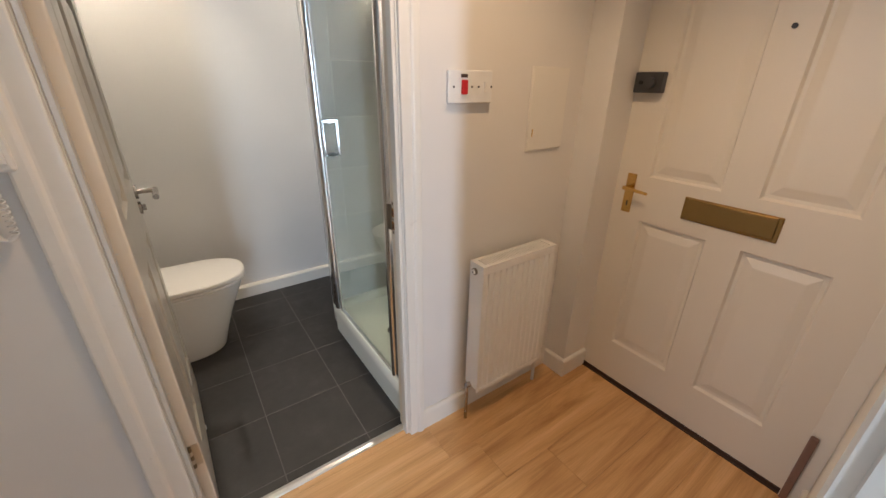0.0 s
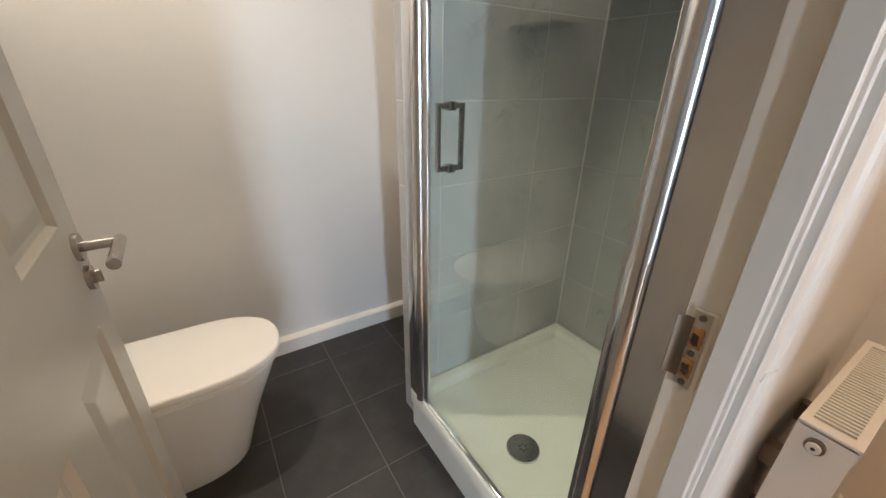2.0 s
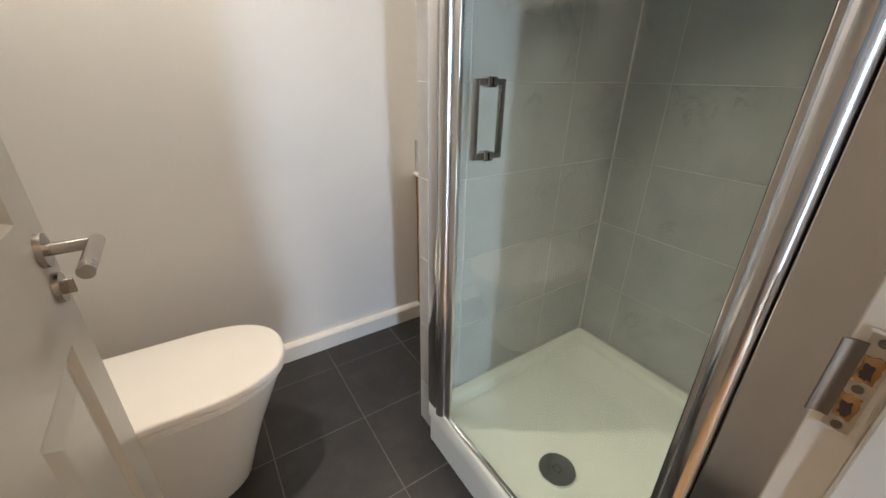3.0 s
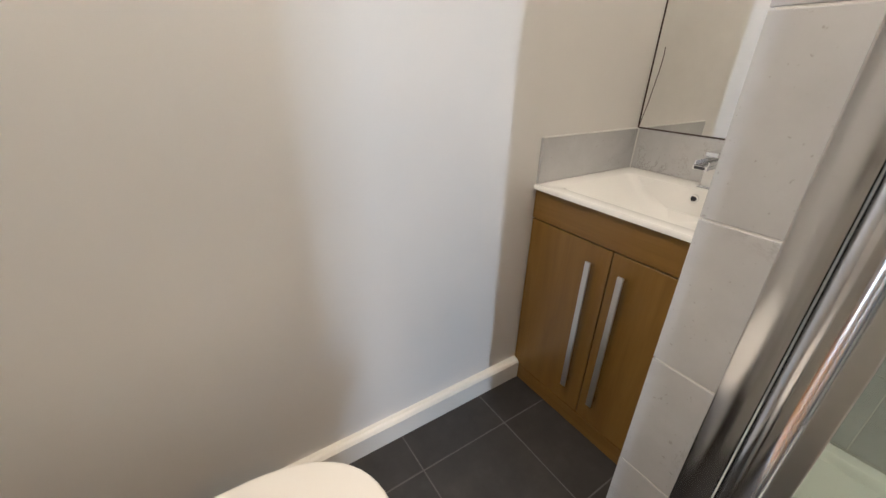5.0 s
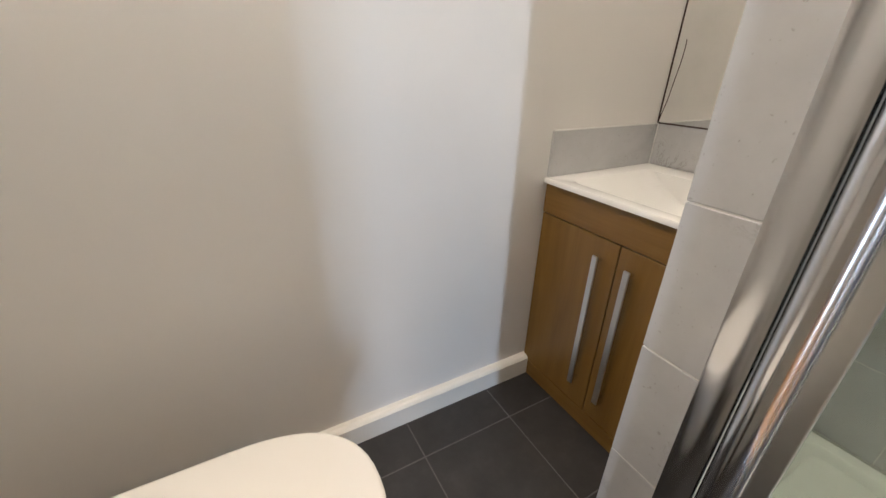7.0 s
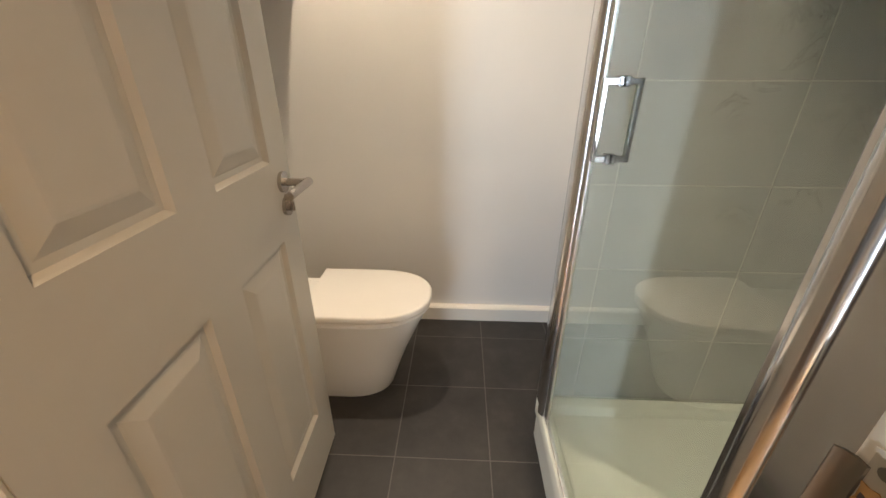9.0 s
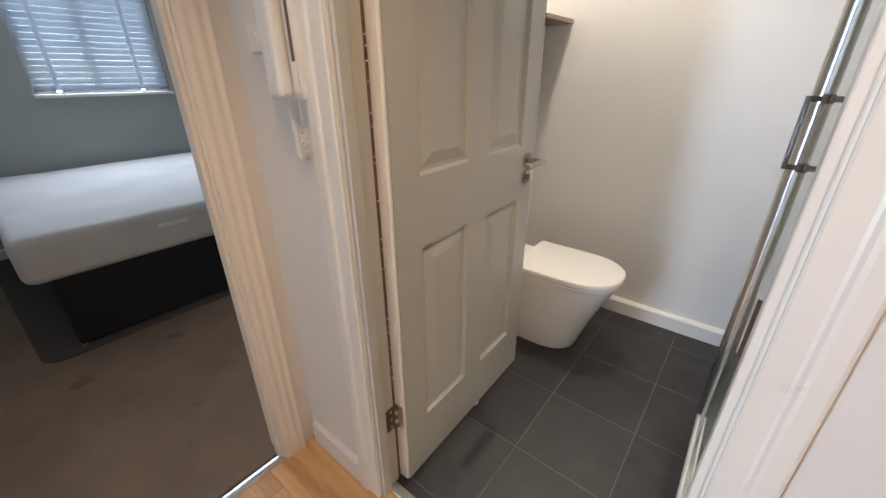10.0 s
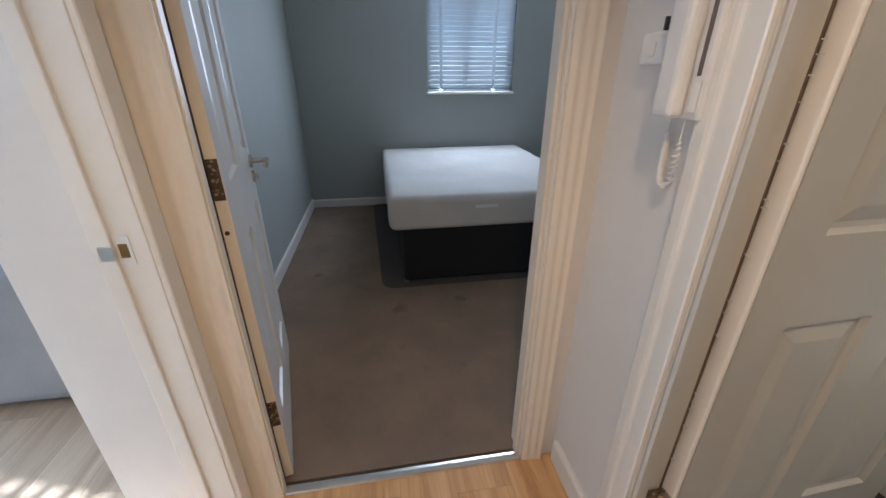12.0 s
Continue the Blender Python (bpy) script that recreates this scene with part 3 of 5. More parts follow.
def lever_handle(parent, x, z, y, s, run, m, label):
    """Round-rose lever with a straight tube lever; s: side it stands out to (-1 front), run: direction of the lever along x."""
    rose = part("rose", rod((x, y, z), (x, y + s * 0.009, z), 0.026, 28), m, parent, label, True)
    rod_bm = rod((x, y + s * 0.008, z), (x, y + s * 0.064, z), 0.0095, 18)
    part("neck", rod_bm, m, rose, "", True)
    part("lever", rod((x - run * 0.010, y + s * 0.064, z), (x + run * 0.118, y + s * 0.064, z), 0.0105, 20), m, rose, "", True)
    turn = part("turn_rose", rod((x, y, z - 0.062), (x, y + s * 0.009, z - 0.062), 0.024, 28), m, parent, label, True)
    part("turn_knob", block(x - 0.004, x + 0.004, min(y, y + s * 0.022), max(y, y + s * 0.022), z - 0.074, z - 0.05, 0.002), m, turn)


def butt_hinge(parent, z, m):
    """Open butt hinge: a dark leaf on the lining, a painted leaf on the door's edge, a five-part knuckle between."""
    h = part("hinge", block(-0.056, -0.021, 0.0300, 0.0322, z - 0.044, z + 0.044, 0.0006, 1), m, parent, "worn steel butt hinge")
    part("leaf", block(-0.0142, -0.0122, 0.002, 0.036, z - 0.044, z + 0.044, 0.0006, 1), M_PALESTEEL, h, "paint-smeared hinge leaf")
    for k in range(5):
        za = z - 0.044 + k * 0.0176
        part("knuckle", rod((-0.018, 0.0265, za + 0.0006), (-0.018, 0.0265, za + 0.017), 0.0062, 12), M_ALU if k % 2 else m, h, "", True)
    for k in (-0.03, 0.0, 0.03):
        part("screw", rod((-0.038, 0.0300, z + k), (-0.038, 0.0288, z + k), 0.0042, 10), M_ALU, h)


COLS = [(0.098, 0.318), (0.426, 0.646)]
ROWS = [(0.222, 0.835), (1.03, 1.60), (1.70, 1.88)]
bath_door = panel_door("bathroom_door", "pale painted six-panel door standing open against the shower room wall", 0.745, 1.975, 0.04, COLS, ROWS, M_DOORSHADE, 0.008)
lever_handle(bath_door, 0.69, 0.975, 0.0, -1, -1, M_STEEL, "satin steel lever handle")
lever_handle(bath_door, 0.69, 0.975, 0.04, 1, -1, M_STEEL, "satin steel lever handle")
for z in (0.295, 1.75):
    butt_hinge(bath_door, z, M_DARKSTEEL)
part("hinge_edge", block(-0.012, 0.0008, -0.0008, 0.0408, 0.008, 1.975, 0.0065, 3), M_CREAM, bath_door, "cream rounded hinge edge", True)
part("latch_plate", block(0.744, 0.7465, 0.009, 0.031, 0.88, 1.06, 0.0006, 1), M_STEEL, bath_door, "satin steel latch plate")
part("floor_wedge", block(0.40, 0.425, -0.004, 0.012, 0.001, 0.012, 0.002, 1), M_WHITE, bath_door, "white paint drip at the bottom edge")
bath_door.matrix_world = pose(-0.689, 0.1005, 0.0, 0, 0, 91.4)

bed_door = panel_door("bedroom_door", "white six-panel door standing open into the bedroom", 0.762, 1.975, 0.04, [(0.1, 0.325), (0.437, 0.662)], ROWS, M_GLOSS, 0.008)
lever_handle(bed_door, 0.70, 0.975, 0.0, -1, -1, M_STEEL, "satin steel lever handle")
part("hinge_edge", block(-0.002, 0.0005, 0.0, 0.04, 0.008, 1.975, 0.0008, 1), M_CREAM, bed_door, "cream painted hinge edge")
for z in (0.303, 1.06, 1.75):
    h = part("hinge", block(-0.0045, -0.0015, 0.002, 0.037, z - 0.05, z + 0.05, 0.0006, 1), M_FLECKED, bed_door, "dark paint-flecked butt hinge")
    for k in (-0.034, 0.0, 0.034):
        part("screw", rod((-0.0045, 0.02, z + k), (-0.0056, 0.02, z + k), 0.0042, 10), M_STEEL, h)
part("screw_hole", rod((-0.0025, 0.018, 0.925), (-0.0032, 0.018, 0.925), 0.006, 12), M_BROWNSEAL, bed_door)
bed_door.matrix_world = pose(-1.165, -0.937, 0.0, 0, 0, 180 + 12.0)

ent_door = panel_door("entrance_door", "cream painted panelled entrance door with brass fittings, shut", 0.868, 1.985, 0.044,
                      [(0.134, 0.392), (0.504, 0.748)], [(0.222, 0.842), (1.027, 1.86)], M_EDOOR, 0.022)
plate = part("handle_plate", block(0.046, 0.085, -0.004, 0.0, 0.865, 1.03, 0.0015), M_BRASS, ent_door, "polished brass lever plate")
part("neck", rod((0.066, 0.0, 0.975), (0.066, -0.042, 0.975), 0.008, 16), M_BRASS, plate, "", True)
part("lever", rod((0.058, -0.042, 0.975), (0.16, -0.042, 0.969), 0.0085, 16, 0.0055), M_BRASS, plate, "", True)
part("keyhole", block(0.063, 0.069, -0.0052, -0.003, 0.893, 0.915, 0.001, 1), M_DARK, plate)
letter = part("letter_plate", block(0.287, 0.589, -0.006, 0.0, 0.898, 0.985, 0.003), M_OLDBRASS, ent_door, "tarnished brass letter flap")
part("flap", block(0.299, 0.577, -0.011, -0.006, 0.907, 0.976, 0.003), M_OLDBRASS, letter)
part("flap_hinge", rod((0.302, -0.009, 0.978), (0.574, -0.009, 0.978), 0.004, 10), M_OLDBRASS, letter, "", True)
lock = part("night_latch", block(0.012, 0.118, -0.034, 0.0, 1.34, 1.412, 0.004), M_DARK, ent_door, "dark grey metal night latch")
part("latch_knob", rod((0.082, -0.034, 1.376), (0.082, -0.056, 1.376), 0.017, 20), M_DARK, lock, "", True)
part("snib", rod((0.04, -0.034, 1.376), (0.04, -0.041, 1.376), 0.007, 14), M_BLACK, lock, "", True)
part("spyhole", rod((0.446, -0.004, 1.53), (0.446, 0.0, 1.53), 0.0075, 18), M_DARK, ent_door, "dark door viewer", True)
part("weather_bar", block(0.002, 0.866, -0.004, 0.03, 0.004, 0.022, 0.001, 1), M_BROWNSEAL, ent_door, "dark brown draught seal")
ent_door.matrix_world = pose(EX, -0.124, 0.0, 0, 0, -90)

fr = thing("frame_entrance_door", "white painted entrance door frame", "door frame")
fr["kind"] = "structure"
part("jamb", block(EX - 0.002, EX + 0.1, -0.113, -0.06, 0, DH + 0.06, 0.002, 1), M_GLOSS, fr)
part("jamb", block(EX - 0.016, EX + 0.1, -1.05, -0.988, 0, DH + 0.06, 0.002, 1), M_GLOSS, fr)
part("head", block(EX - 0.002, EX + 0.1, -0.988, -0.113, DH + 0.002, DH + 0.06, 0.002, 1), M_GLOSS, fr)
part("keep_plate", block(EX - 0.006, EX - 0.002, -0.11, -0.098, 0.885, 1.03, 0.001, 1), M_OLDBRASS, fr, "tarnished brass keep")
part("sill", block(EX - 0.012, EX + 0.1, -0.988, -0.113, -0.002, 0.004, 0.001, 1), M_BROWNSEAL, fr, "dark threshold")
part("draught_strip", block(EX - 0.034, EX - 0.0165, -1.012, -0.99, 0.01, 0.31, 0.004, 2), plain("faded_brown_rubber", (0.22, 0.13, 0.10), 0.6), fr, "faded brown draught strip")

# strike and keep plates, brush seal
def ragged(y0, y1, z0, z1, seed, x=0.0032):
    """A hacked-out recess: uneven outline of a mortice, lying just proud of the lining."""
    rg = random.Random(seed)
    out = []
    for (ya, za), (yb, zb) in zip(((y0, z0), (y1, z0), (y1, z1), (y0, z1)), ((y1, z0), (y1, z1), (y0, z1), (y0, z0))):
        for k in range(5):
            out.append((ya + (yb - ya) * k / 5 + rg.uniform(-0.0012, 0.0012), za + (zb - za) * k / 5 + rg.uniform(-0.0016, 0.0016)))
    return prism(out, 0, x, x + 0.0024)


strike = part("strike_plate", boxes((0.0036, 0.0056, 0.0455, 0.0665, 0.893, 1.008)), M_PALESTEEL, bath_lining, "paint-smeared steel strike plate")
part("recess", ragged(0.0405, 0.0685, 0.889, 1.012, 3, 0.0046), M_CREAM, strike, "chiselled recess round the plate")
for z0, z1, sd in ((0.954, 0.985, 5), (0.908, 0.938, 6)):
    part("mortice", ragged(0.0485, 0.0635, z0, z1, sd, 0.0028), M_BAREWOOD, strike, "hacked bare wood mortice")
    part("mortice_depth", ragged(0.0525, 0.0605, z0 + 0.005, z1 - 0.009, sd + 9, 0.0022), M_BROWNSEAL, strike)
part("lip", prism([(0.0036, 0.064), (0.0036, 0.072), (0.0, 0.078), (-0.005, 0.0815), (-0.0056, 0.0802), (-0.0018, 0.0768), (0.001, 0.071), (0.001, 0.064)], 2, 0.905, 0.996), M_DARKSTEEL, strike, "curved steel lip", True)
for z in (0.8995, 0.9465, 1.0005):
    part("screw", rod((0.0036, 0.056, z), (0.0022, 0.056, z), 0.0045, 12), M_DARKSTEEL, strike)
bm = bmesh.new()
rng = random.Random(11)
for z in [0.32 + 0.021 * k for k in range(78)]:
    if rng.random() < 0.38:
        dz = rng.uniform(-0.006, 0.006)
        box(bm, BX0 + 0.0005, BX0 + rng.uniform(0.005, 0.012), 0.0785, 0.0812, z + dz, z + dz + 0.0022)
# Pile seal as a dark block, which also gives the gap its shade.
part("draught_seal", block(BX0 - 0.02, BX0 - 0.006, 0.0785, 0.099, 0.002, DH - 0.02), plain("brown_pile_seal", (0.15, 0.11, 0.075), 0.9), bath_lining, "brown pile draught seal, also the gap's painted shade")
part("draught_bristles", bm, M_GROUT, bath_lining, "pale bristles of a draught seal")
kp = part("keep_plate", boxes((LX0 + 0.0005, LX0 + 0.0022, LY - 0.058, LY - 0.03, 0.925, 0.99)), M_WHITE, liv_lining, "painted-over latch keep")
part("mortice", block(LX0 + 0.002, LX0 + 0.003, LY - 0.053, LY - 0.036, 0.942, 0.973, 0.001, 1), M_OLDBRASS, kp, "bare wood mortice")
part("lip", block(LX0 + 0.0105, LX0 + 0.014, LY - 0.086, LY - 0.058, 0.940, 0.972, 0.0012, 1), M_ALU, kp, "worn metal latch lip")


# ---- hall things ----
def radiator():
    ob = thing("radiator", "white enamelled panel radiator with a slotted top grille", "radiator")
    x0, x1, y0, y1, z0, z1 = 0.272, 0.665, -0.112, -0.034, 0.162, 0.760
    n = 12
    pitch = (x1 - x0 - 0.03) / n
    prof = [(x0 + 0.004, y0 + 0.012), (x0 + 0.004, y0 + 0.002)]
    for k in range(n):
        a = x0 + 0.015 + k * pitch
        prof += [(a + pitch * 0.08, y0 + 0.002), (a + pitch * 0.2, y0 + 0.0075), (a + pitch * 0.45, y0 + 0.0075), (a + pitch * 0.57, y0 + 0.002)]
    prof += [(x1 - 0.004, y0 + 0.002), (x1 - 0.004, y0 + 0.012)]
    part("front_panel", prism(prof, 2, z0 + 0.025, z1 - 0.035), M_RAD, ob)
    part("top_band", block(x0 + 0.002, x1 - 0.002, y0, y0 + 0.012, z1 - 0.036, z1 - 0.008, 0.004), M_RAD, ob)
    part("bottom_band", block(x0 + 0.003, x1 - 0.003, y0 + 0.001, y0 + 0.012, z0, z0 + 0.026, 0.004), M_RAD, ob)
    part("back_panel", block(x0 + 0.01, x1 - 0.01, y1 - 0.012, y1, z0 + 0.005, z1 - 0.015, 0.003), M_RAD, ob)
    part("convector", block(x0 + 0.02, x1 - 0.02, y0 + 0.016, y1 - 0.016, z0 + 0.02, z1 - 0.05), M_ALU, ob, "dark grey convector fins")
    for a in (x0, x1 - 0.003):
        part("side_panel", block(a, a + 0.003, y0 + 0.002, y1, z0 + 0.02, z1 - 0.004, 0.001, 1), M_RAD, ob)
    g = part("top_grille", boxes((x0, x1, y0, y0 + 0.013, z1 - 0.008, z1), (x0, x1, y1 - 0.012, y1, z1 - 0.008, z1),
                                 (x0, x0 + 0.022, y0 + 0.013, y1 - 0.012, z1 - 0.008, z1), (x1 - 0.022, x1, y0 + 0.013, y1 - 0.012, z1 - 0.008, z1)), M_RAD, ob)
    k = 32
    st = (x1 - x0 - 0.044) / k
    for i in range(1, k):
        part("slat", boxes((x0 + 0.022 + i * st - 0.0026, x0 + 0.022 + i * st + 0.0026, y0 + 0.013, y1 - 0.012, z1 - 0.012, z1 - 0.001)), M_RAD, g)
    plug = part("vent_plug", rod((x0, -0.066, z1 - 0.033), (x0 - 0.008, -0.066, z1 - 0.033), 0.0135, 24), M_DARKSTEEL, ob, "round vent plug", True)
    part("plug_cap", rod((x0 - 0.008, -0.066, z1 - 0.033), (x0 - 0.013, -0.066, z1 - 0.033), 0.0095, 20), M_WHITE, plug, "", True)
    part("plug_socket", rod((x0 - 0.0125, -0.066, z1 - 0.033), (x0 - 0.0136, -0.066, z1 - 0.033), 0.0035, 6), M_DARK, plug)
    for i in range(n):
        a = x0 + 0.015 + i * pitch + pitch * 0.78
        part("weld_dimple", block(a - 0.006, a + 0.006, y0 - 0.0005, y0 + 0.004, z0 + 0.016, z0 + 0.03, 0.0018, 1), M_RAD, ob)
    for a, d in ((x0 - 0.012, -1), (x1 + 0.012, 1)):
        v = part("valve", rod((a - d * 0.02, -0.066, z0 + 0.024), (a + d * 0.012, -0.066, z0 + 0.024), 0.011, 14), M_STEEL, ob, "small steel radiator valve", True)
        part("tail_pipe", rod((a + d * 0.004, -0.066, z0 + 0.03), (a + d * 0.004, -0.066, 0.0), 0.0075, 12), M_WHITE if d > 0 else M_STEEL, v, "", True)
    for a in (x0 + 0.1, x1 - 0.1):
        for za in (z0 + 0.06, z1 - 0.2):
            part("wall_bracket", boxes((a - 0.012, a + 0.012, y1, 0.0, za, za + 0.05)), M_DARKSTEEL, ob)
    return ob


radiator()

sw = thing("cooker_switch", "white double switch plate with a red rocker on the hall wall", "switch")
sx0, sx1, sz0, sz1 = 0.172, 0.342, 1.311, 1.402
part("pattress", block(sx0 + 0.002, sx1 - 0.002, -0.010, 0.0, sz0, sz1, 0.003), M_WHITE, sw)
part("plate", block(sx0 - 0.002, sx1 + 0.002, -0.018, -0.010, sz0 - 0.002, sz1 + 0.002, 0.003), M_WHITE, sw)
part("red_rocker", block(sx0 + 0.045, sx0 + 0.068, -0.027, -0.018, sz0 + 0.024, sz0 + 0.066, 0.004), M_RED, sw, "bright red rocker")
part("neon", block(sx0 + 0.044, sx0 + 0.07, -0.0198, -0.018, sz0 + 0.072, sz0 + 0.082, 0.0006, 1), M_BROWNSEAL, sw, "dark neon window")
part("rocker", block(sx0 + 0.137, sx0 + 0.151, -0.023, -0.018, sz0 + 0.03, sz0 + 0.062, 0.002), M_WHITE, sw)
for a in (0.018, 0.088, 0.115, 0.168):
    part("screw_cap", rod((sx0 + a, -0.018, sz0 + 0.046), (sx0 + a, -0.0194, sz0 + 0.046), 0.0034, 12), M_DARK, sw)

hatch = thing("access_panel", "flush white access hatch with a finger hole on the hall wall", "access panel")
part("frame", block(0.541, 0.740, -0.006, 0.0, 1.131, 1.424, 0.002), M_GLOSS, hatch)
part("door", block(0.546, 0.735, -0.009, -0.006, 1.136, 1.419, 0.0015), M_GLOSS, hatch)
part("finger_hole", block(0.560, 0.566, -0.0098, -0.0088, 1.185, 1.212, 0.0004, 1), M_BRASS, hatch)


def intercom():
    ob = thing("door_entry_phone", "white wall door-entry handset with a coiled cord", "intercom")
    y = 0.0
    part("base", block(-0.885, -0.79, y - 0.03, y, 1.214, 1.46, 0.006), M_WHITE, ob)
    hs = part("handset", block(-0.874, -0.818, y - 0.062, y - 0.03, 1.216, 1.455, 0.012, 3), M_WHITE, ob)
    # No recess is cut: a flat strip carries the slot's shade as colour.
    part("grip_slot", block(-0.8135, -0.804, y - 0.0318, y - 0.0295, 1.285, 1.45, 0.001, 1), plain("shaded_recess", (0.14, 0.11, 0.105), 0.6), ob, "dark recess beside the handset")
    part("button", block(-0.8145, -0.797, y - 0.034, y - 0.03, 1.228, 1.278, 0.0015), M_WHITE, ob)
    # a straight lead, a long coiled drop, a tight bend and a shorter coiled rise
    legs = [(0.0, -0.862, 1.216), (0.14, -0.864, 1.19), (0.62, -0.858, 1.104), (0.70, -0.852, 1.091), (0.76, -0.840, 1.088), (0.82, -0.831, 1.098), (1.0, -0.827, 1.214)]
    pts = []
    n = 620
    for i in range(n + 1):
        u = i / n
        (ua, xa, za), (ub, xb, zb) = next((p, q) for p, q in zip(legs, legs[1:]) if u <= q[0] + 1e-9)
        k = (u - ua) / (ub - ua)
        rad = 0.0052 * min(1.0, max(0.0, (u - 0.12) * 25), max(0.0, (0.95 - u) * 25))
        a = 2 * math.pi * 62 * u
        pts.append((xa + (xb - xa) * k + rad * math.cos(a), y - 0.02 + rad * math.sin(a), za + (zb - za) * k))
    cu = bpy.data.curves.new("cord_path", "CURVE")
    cu.dimensions = "3D"
    cu.bevel_depth, cu.bevel_resolution = 0.0016, 2
    sp = cu.splines.new("POLY")
    sp.points.add(len(pts) - 1)
    for p, q in zip(sp.points, pts):
        p.co = (*q, 1)
    tmp = bpy.data.objects.new("cord_tmp", cu)
    scene.collection.objects.link(tmp)
    me = bpy.data.meshes.new_from_object(tmp.evaluated_get(bpy.context.evaluated_depsgraph_get()))
    bpy.data.objects.remove(tmp)
    me.materials.append(M_WHITE)
    c = new("coiled_cord", me)
    c.parent = ob
    return ob


intercom()
chime = thing("phone_bracket", "small white switch box beside the entry phone", "switch box")
part("box", block(-0.985, -0.905, -0.026, 0.0, 1.306, 1.362, 0.004), M_WHITE, chime)
part("switch", block(-0.955, -0.938, -0.03, -0.026, 1.32, 1.345, 0.002), M_WHITE, chime)
part("hook", block(-0.925, -0.919, -0.03, -0.006, 1.362, 1.385, 0.002), M_DARK, chime)
br = thing("wall_bracket", "white perforated bracket on the stub wall", "bracket")
part("plate", block(-1.0, -0.9, -0.012, 0.0, 1.425, 1.455, 0.003), M_WHITE, br)
for k in range(3):
    part("hole", rod((-0.98 + 0.03 * k, -0.012, 1.44), (-0.98 + 0.03 * k, -0.0128, 1.44), 0.004, 10), M_DARK, br)


# ---- shower ----
PY0, PY1, PX = 0.893, 0.997, 0.05     # partition between shower and basin
SHX = 0.825                            # tiled side wall of the shower
part_wall = structure("wall_shower_partition", boxes((PX + 0.0012, RIGHT, PY0 + 0.0012, PY1 - 0.006, 0, CEIL)), M_GROUT, "tiled partition beside the shower")
structure("wall_partition_plaster", boxes((PX + 0.02, RIGHT, PY1 - 0.005, PY1, 0, CEIL)), M_WALL, "white plastered back of the shower partition")
side_wall = structure("wall_shower_side", boxes((SHX + 0.0012, RIGHT, WT, PY0 + 0.0012, 0, CEIL)), M_GROUT, "tiled shower side wall")
near_wall = structure("wall_shower_near", boxes((0.05, SHX + 0.0012, WT, WT + 0.0108, 0, CEIL)), M_GROUT, "tiled shower wall behind the doorway")
ZS = grid(0.19, 0.2535, 0.0, CEIL)
tiles(part_wall, M_MARBLE, [PY0, PY1], ZS, lambda a, b, c, d: block(PX, PX + 0.009, a, b, c, d, 0.001, 1))
tiles(part_wall, M_MARBLE, grid(0.15, 0.4, PX + 0.012, SHX), ZS[1:], lambda a, b, c, d: block(a, b, PY0, PY0 + 0.009, c, d, 0.001, 1))
tiles(side_wall, M_MARBLE, grid(0.341, 0.4, WT + 0.012, PY0), ZS[1:], lambda a, b, c, d: block(SHX, SHX + 0.009, a, b, c, d, 0.001, 1))
tiles(near_wall, M_MARBLE, grid(0.15, 0.4, 0.055, SHX), ZS[1:], lambda a, b, c, d: block(a, b, WT + 0.003, WT + 0.012, c, d, 0.001, 1))

for cy in (PY0 - 0.005, WT + 0.012):
    part("corner_joint", block(SHX - 0.006, SHX, cy - 0.001, cy + 0.005, 0.19, CEIL - 0.001, 0.0015, 1), M_GLOSS, side_wall, "white corner sealant")


def shower_tray():
    ob = thing("shower_tray", "white stone-resin shower tray with a round waste cover", "shower tray")
    x0, x1, y0, y1, zt = 0.02, SHX - 0.001, WT + 0.013, PY0 - 0.001, 0.187
    def rect(i, z, r=0.03):
        out = []
        for cx, cy, a0 in ((x1 - i - r, y1 - i - r, 0), (x0 + i + r, y1 - i - r, 90), (x0 + i + r, y0 + i + r, 180), (x1 - i - r, y0 + i + r, 270)):
            for k in range(5):
                a = radians(a0 + k * 22.5)
                out.append((cx + r * math.cos(a), cy + r * math.sin(a), z))
        return out
    rings = [rect(0, 0.125, 0.006), rect(0, zt - 0.004, 0.006), rect(0.003, zt, 0.006), rect(0.036, zt, 0.03), rect(0.042, zt - 0.003, 0.03),
             rect(0.055, 0.160, 0.03), rect(0.07, 0.156, 0.03), rect(0.3, 0.148, 0.03)]
    part("basin", loft(rings), M_TRAY, ob, "", True)
    part("riser", block(0.028, x1 - 0.01, y0 + 0.004, y1 - 0.004, 0.0, 0.126), M_TRAY, ob, "white riser panel")
    w = part("waste_cover", rod((0.224, 0.484, 0.148), (0.224, 0.484, 0.160), 0.057, 40, 0.053), M_CHROME, ob, "dark chrome waste cover", True)
    for k in range(6):
        a = radians(60 * k)
        part("hole", rod((0.224 + 0.012 * math.cos(a), 0.484 + 0.012 * math.sin(a), 0.160), (0.224 + 0.012 * math.cos(a), 0.484 + 0.012 * math.sin(a), 0.1606), 0.0028, 8), M_DARK, w)
    return ob


shower_tray()


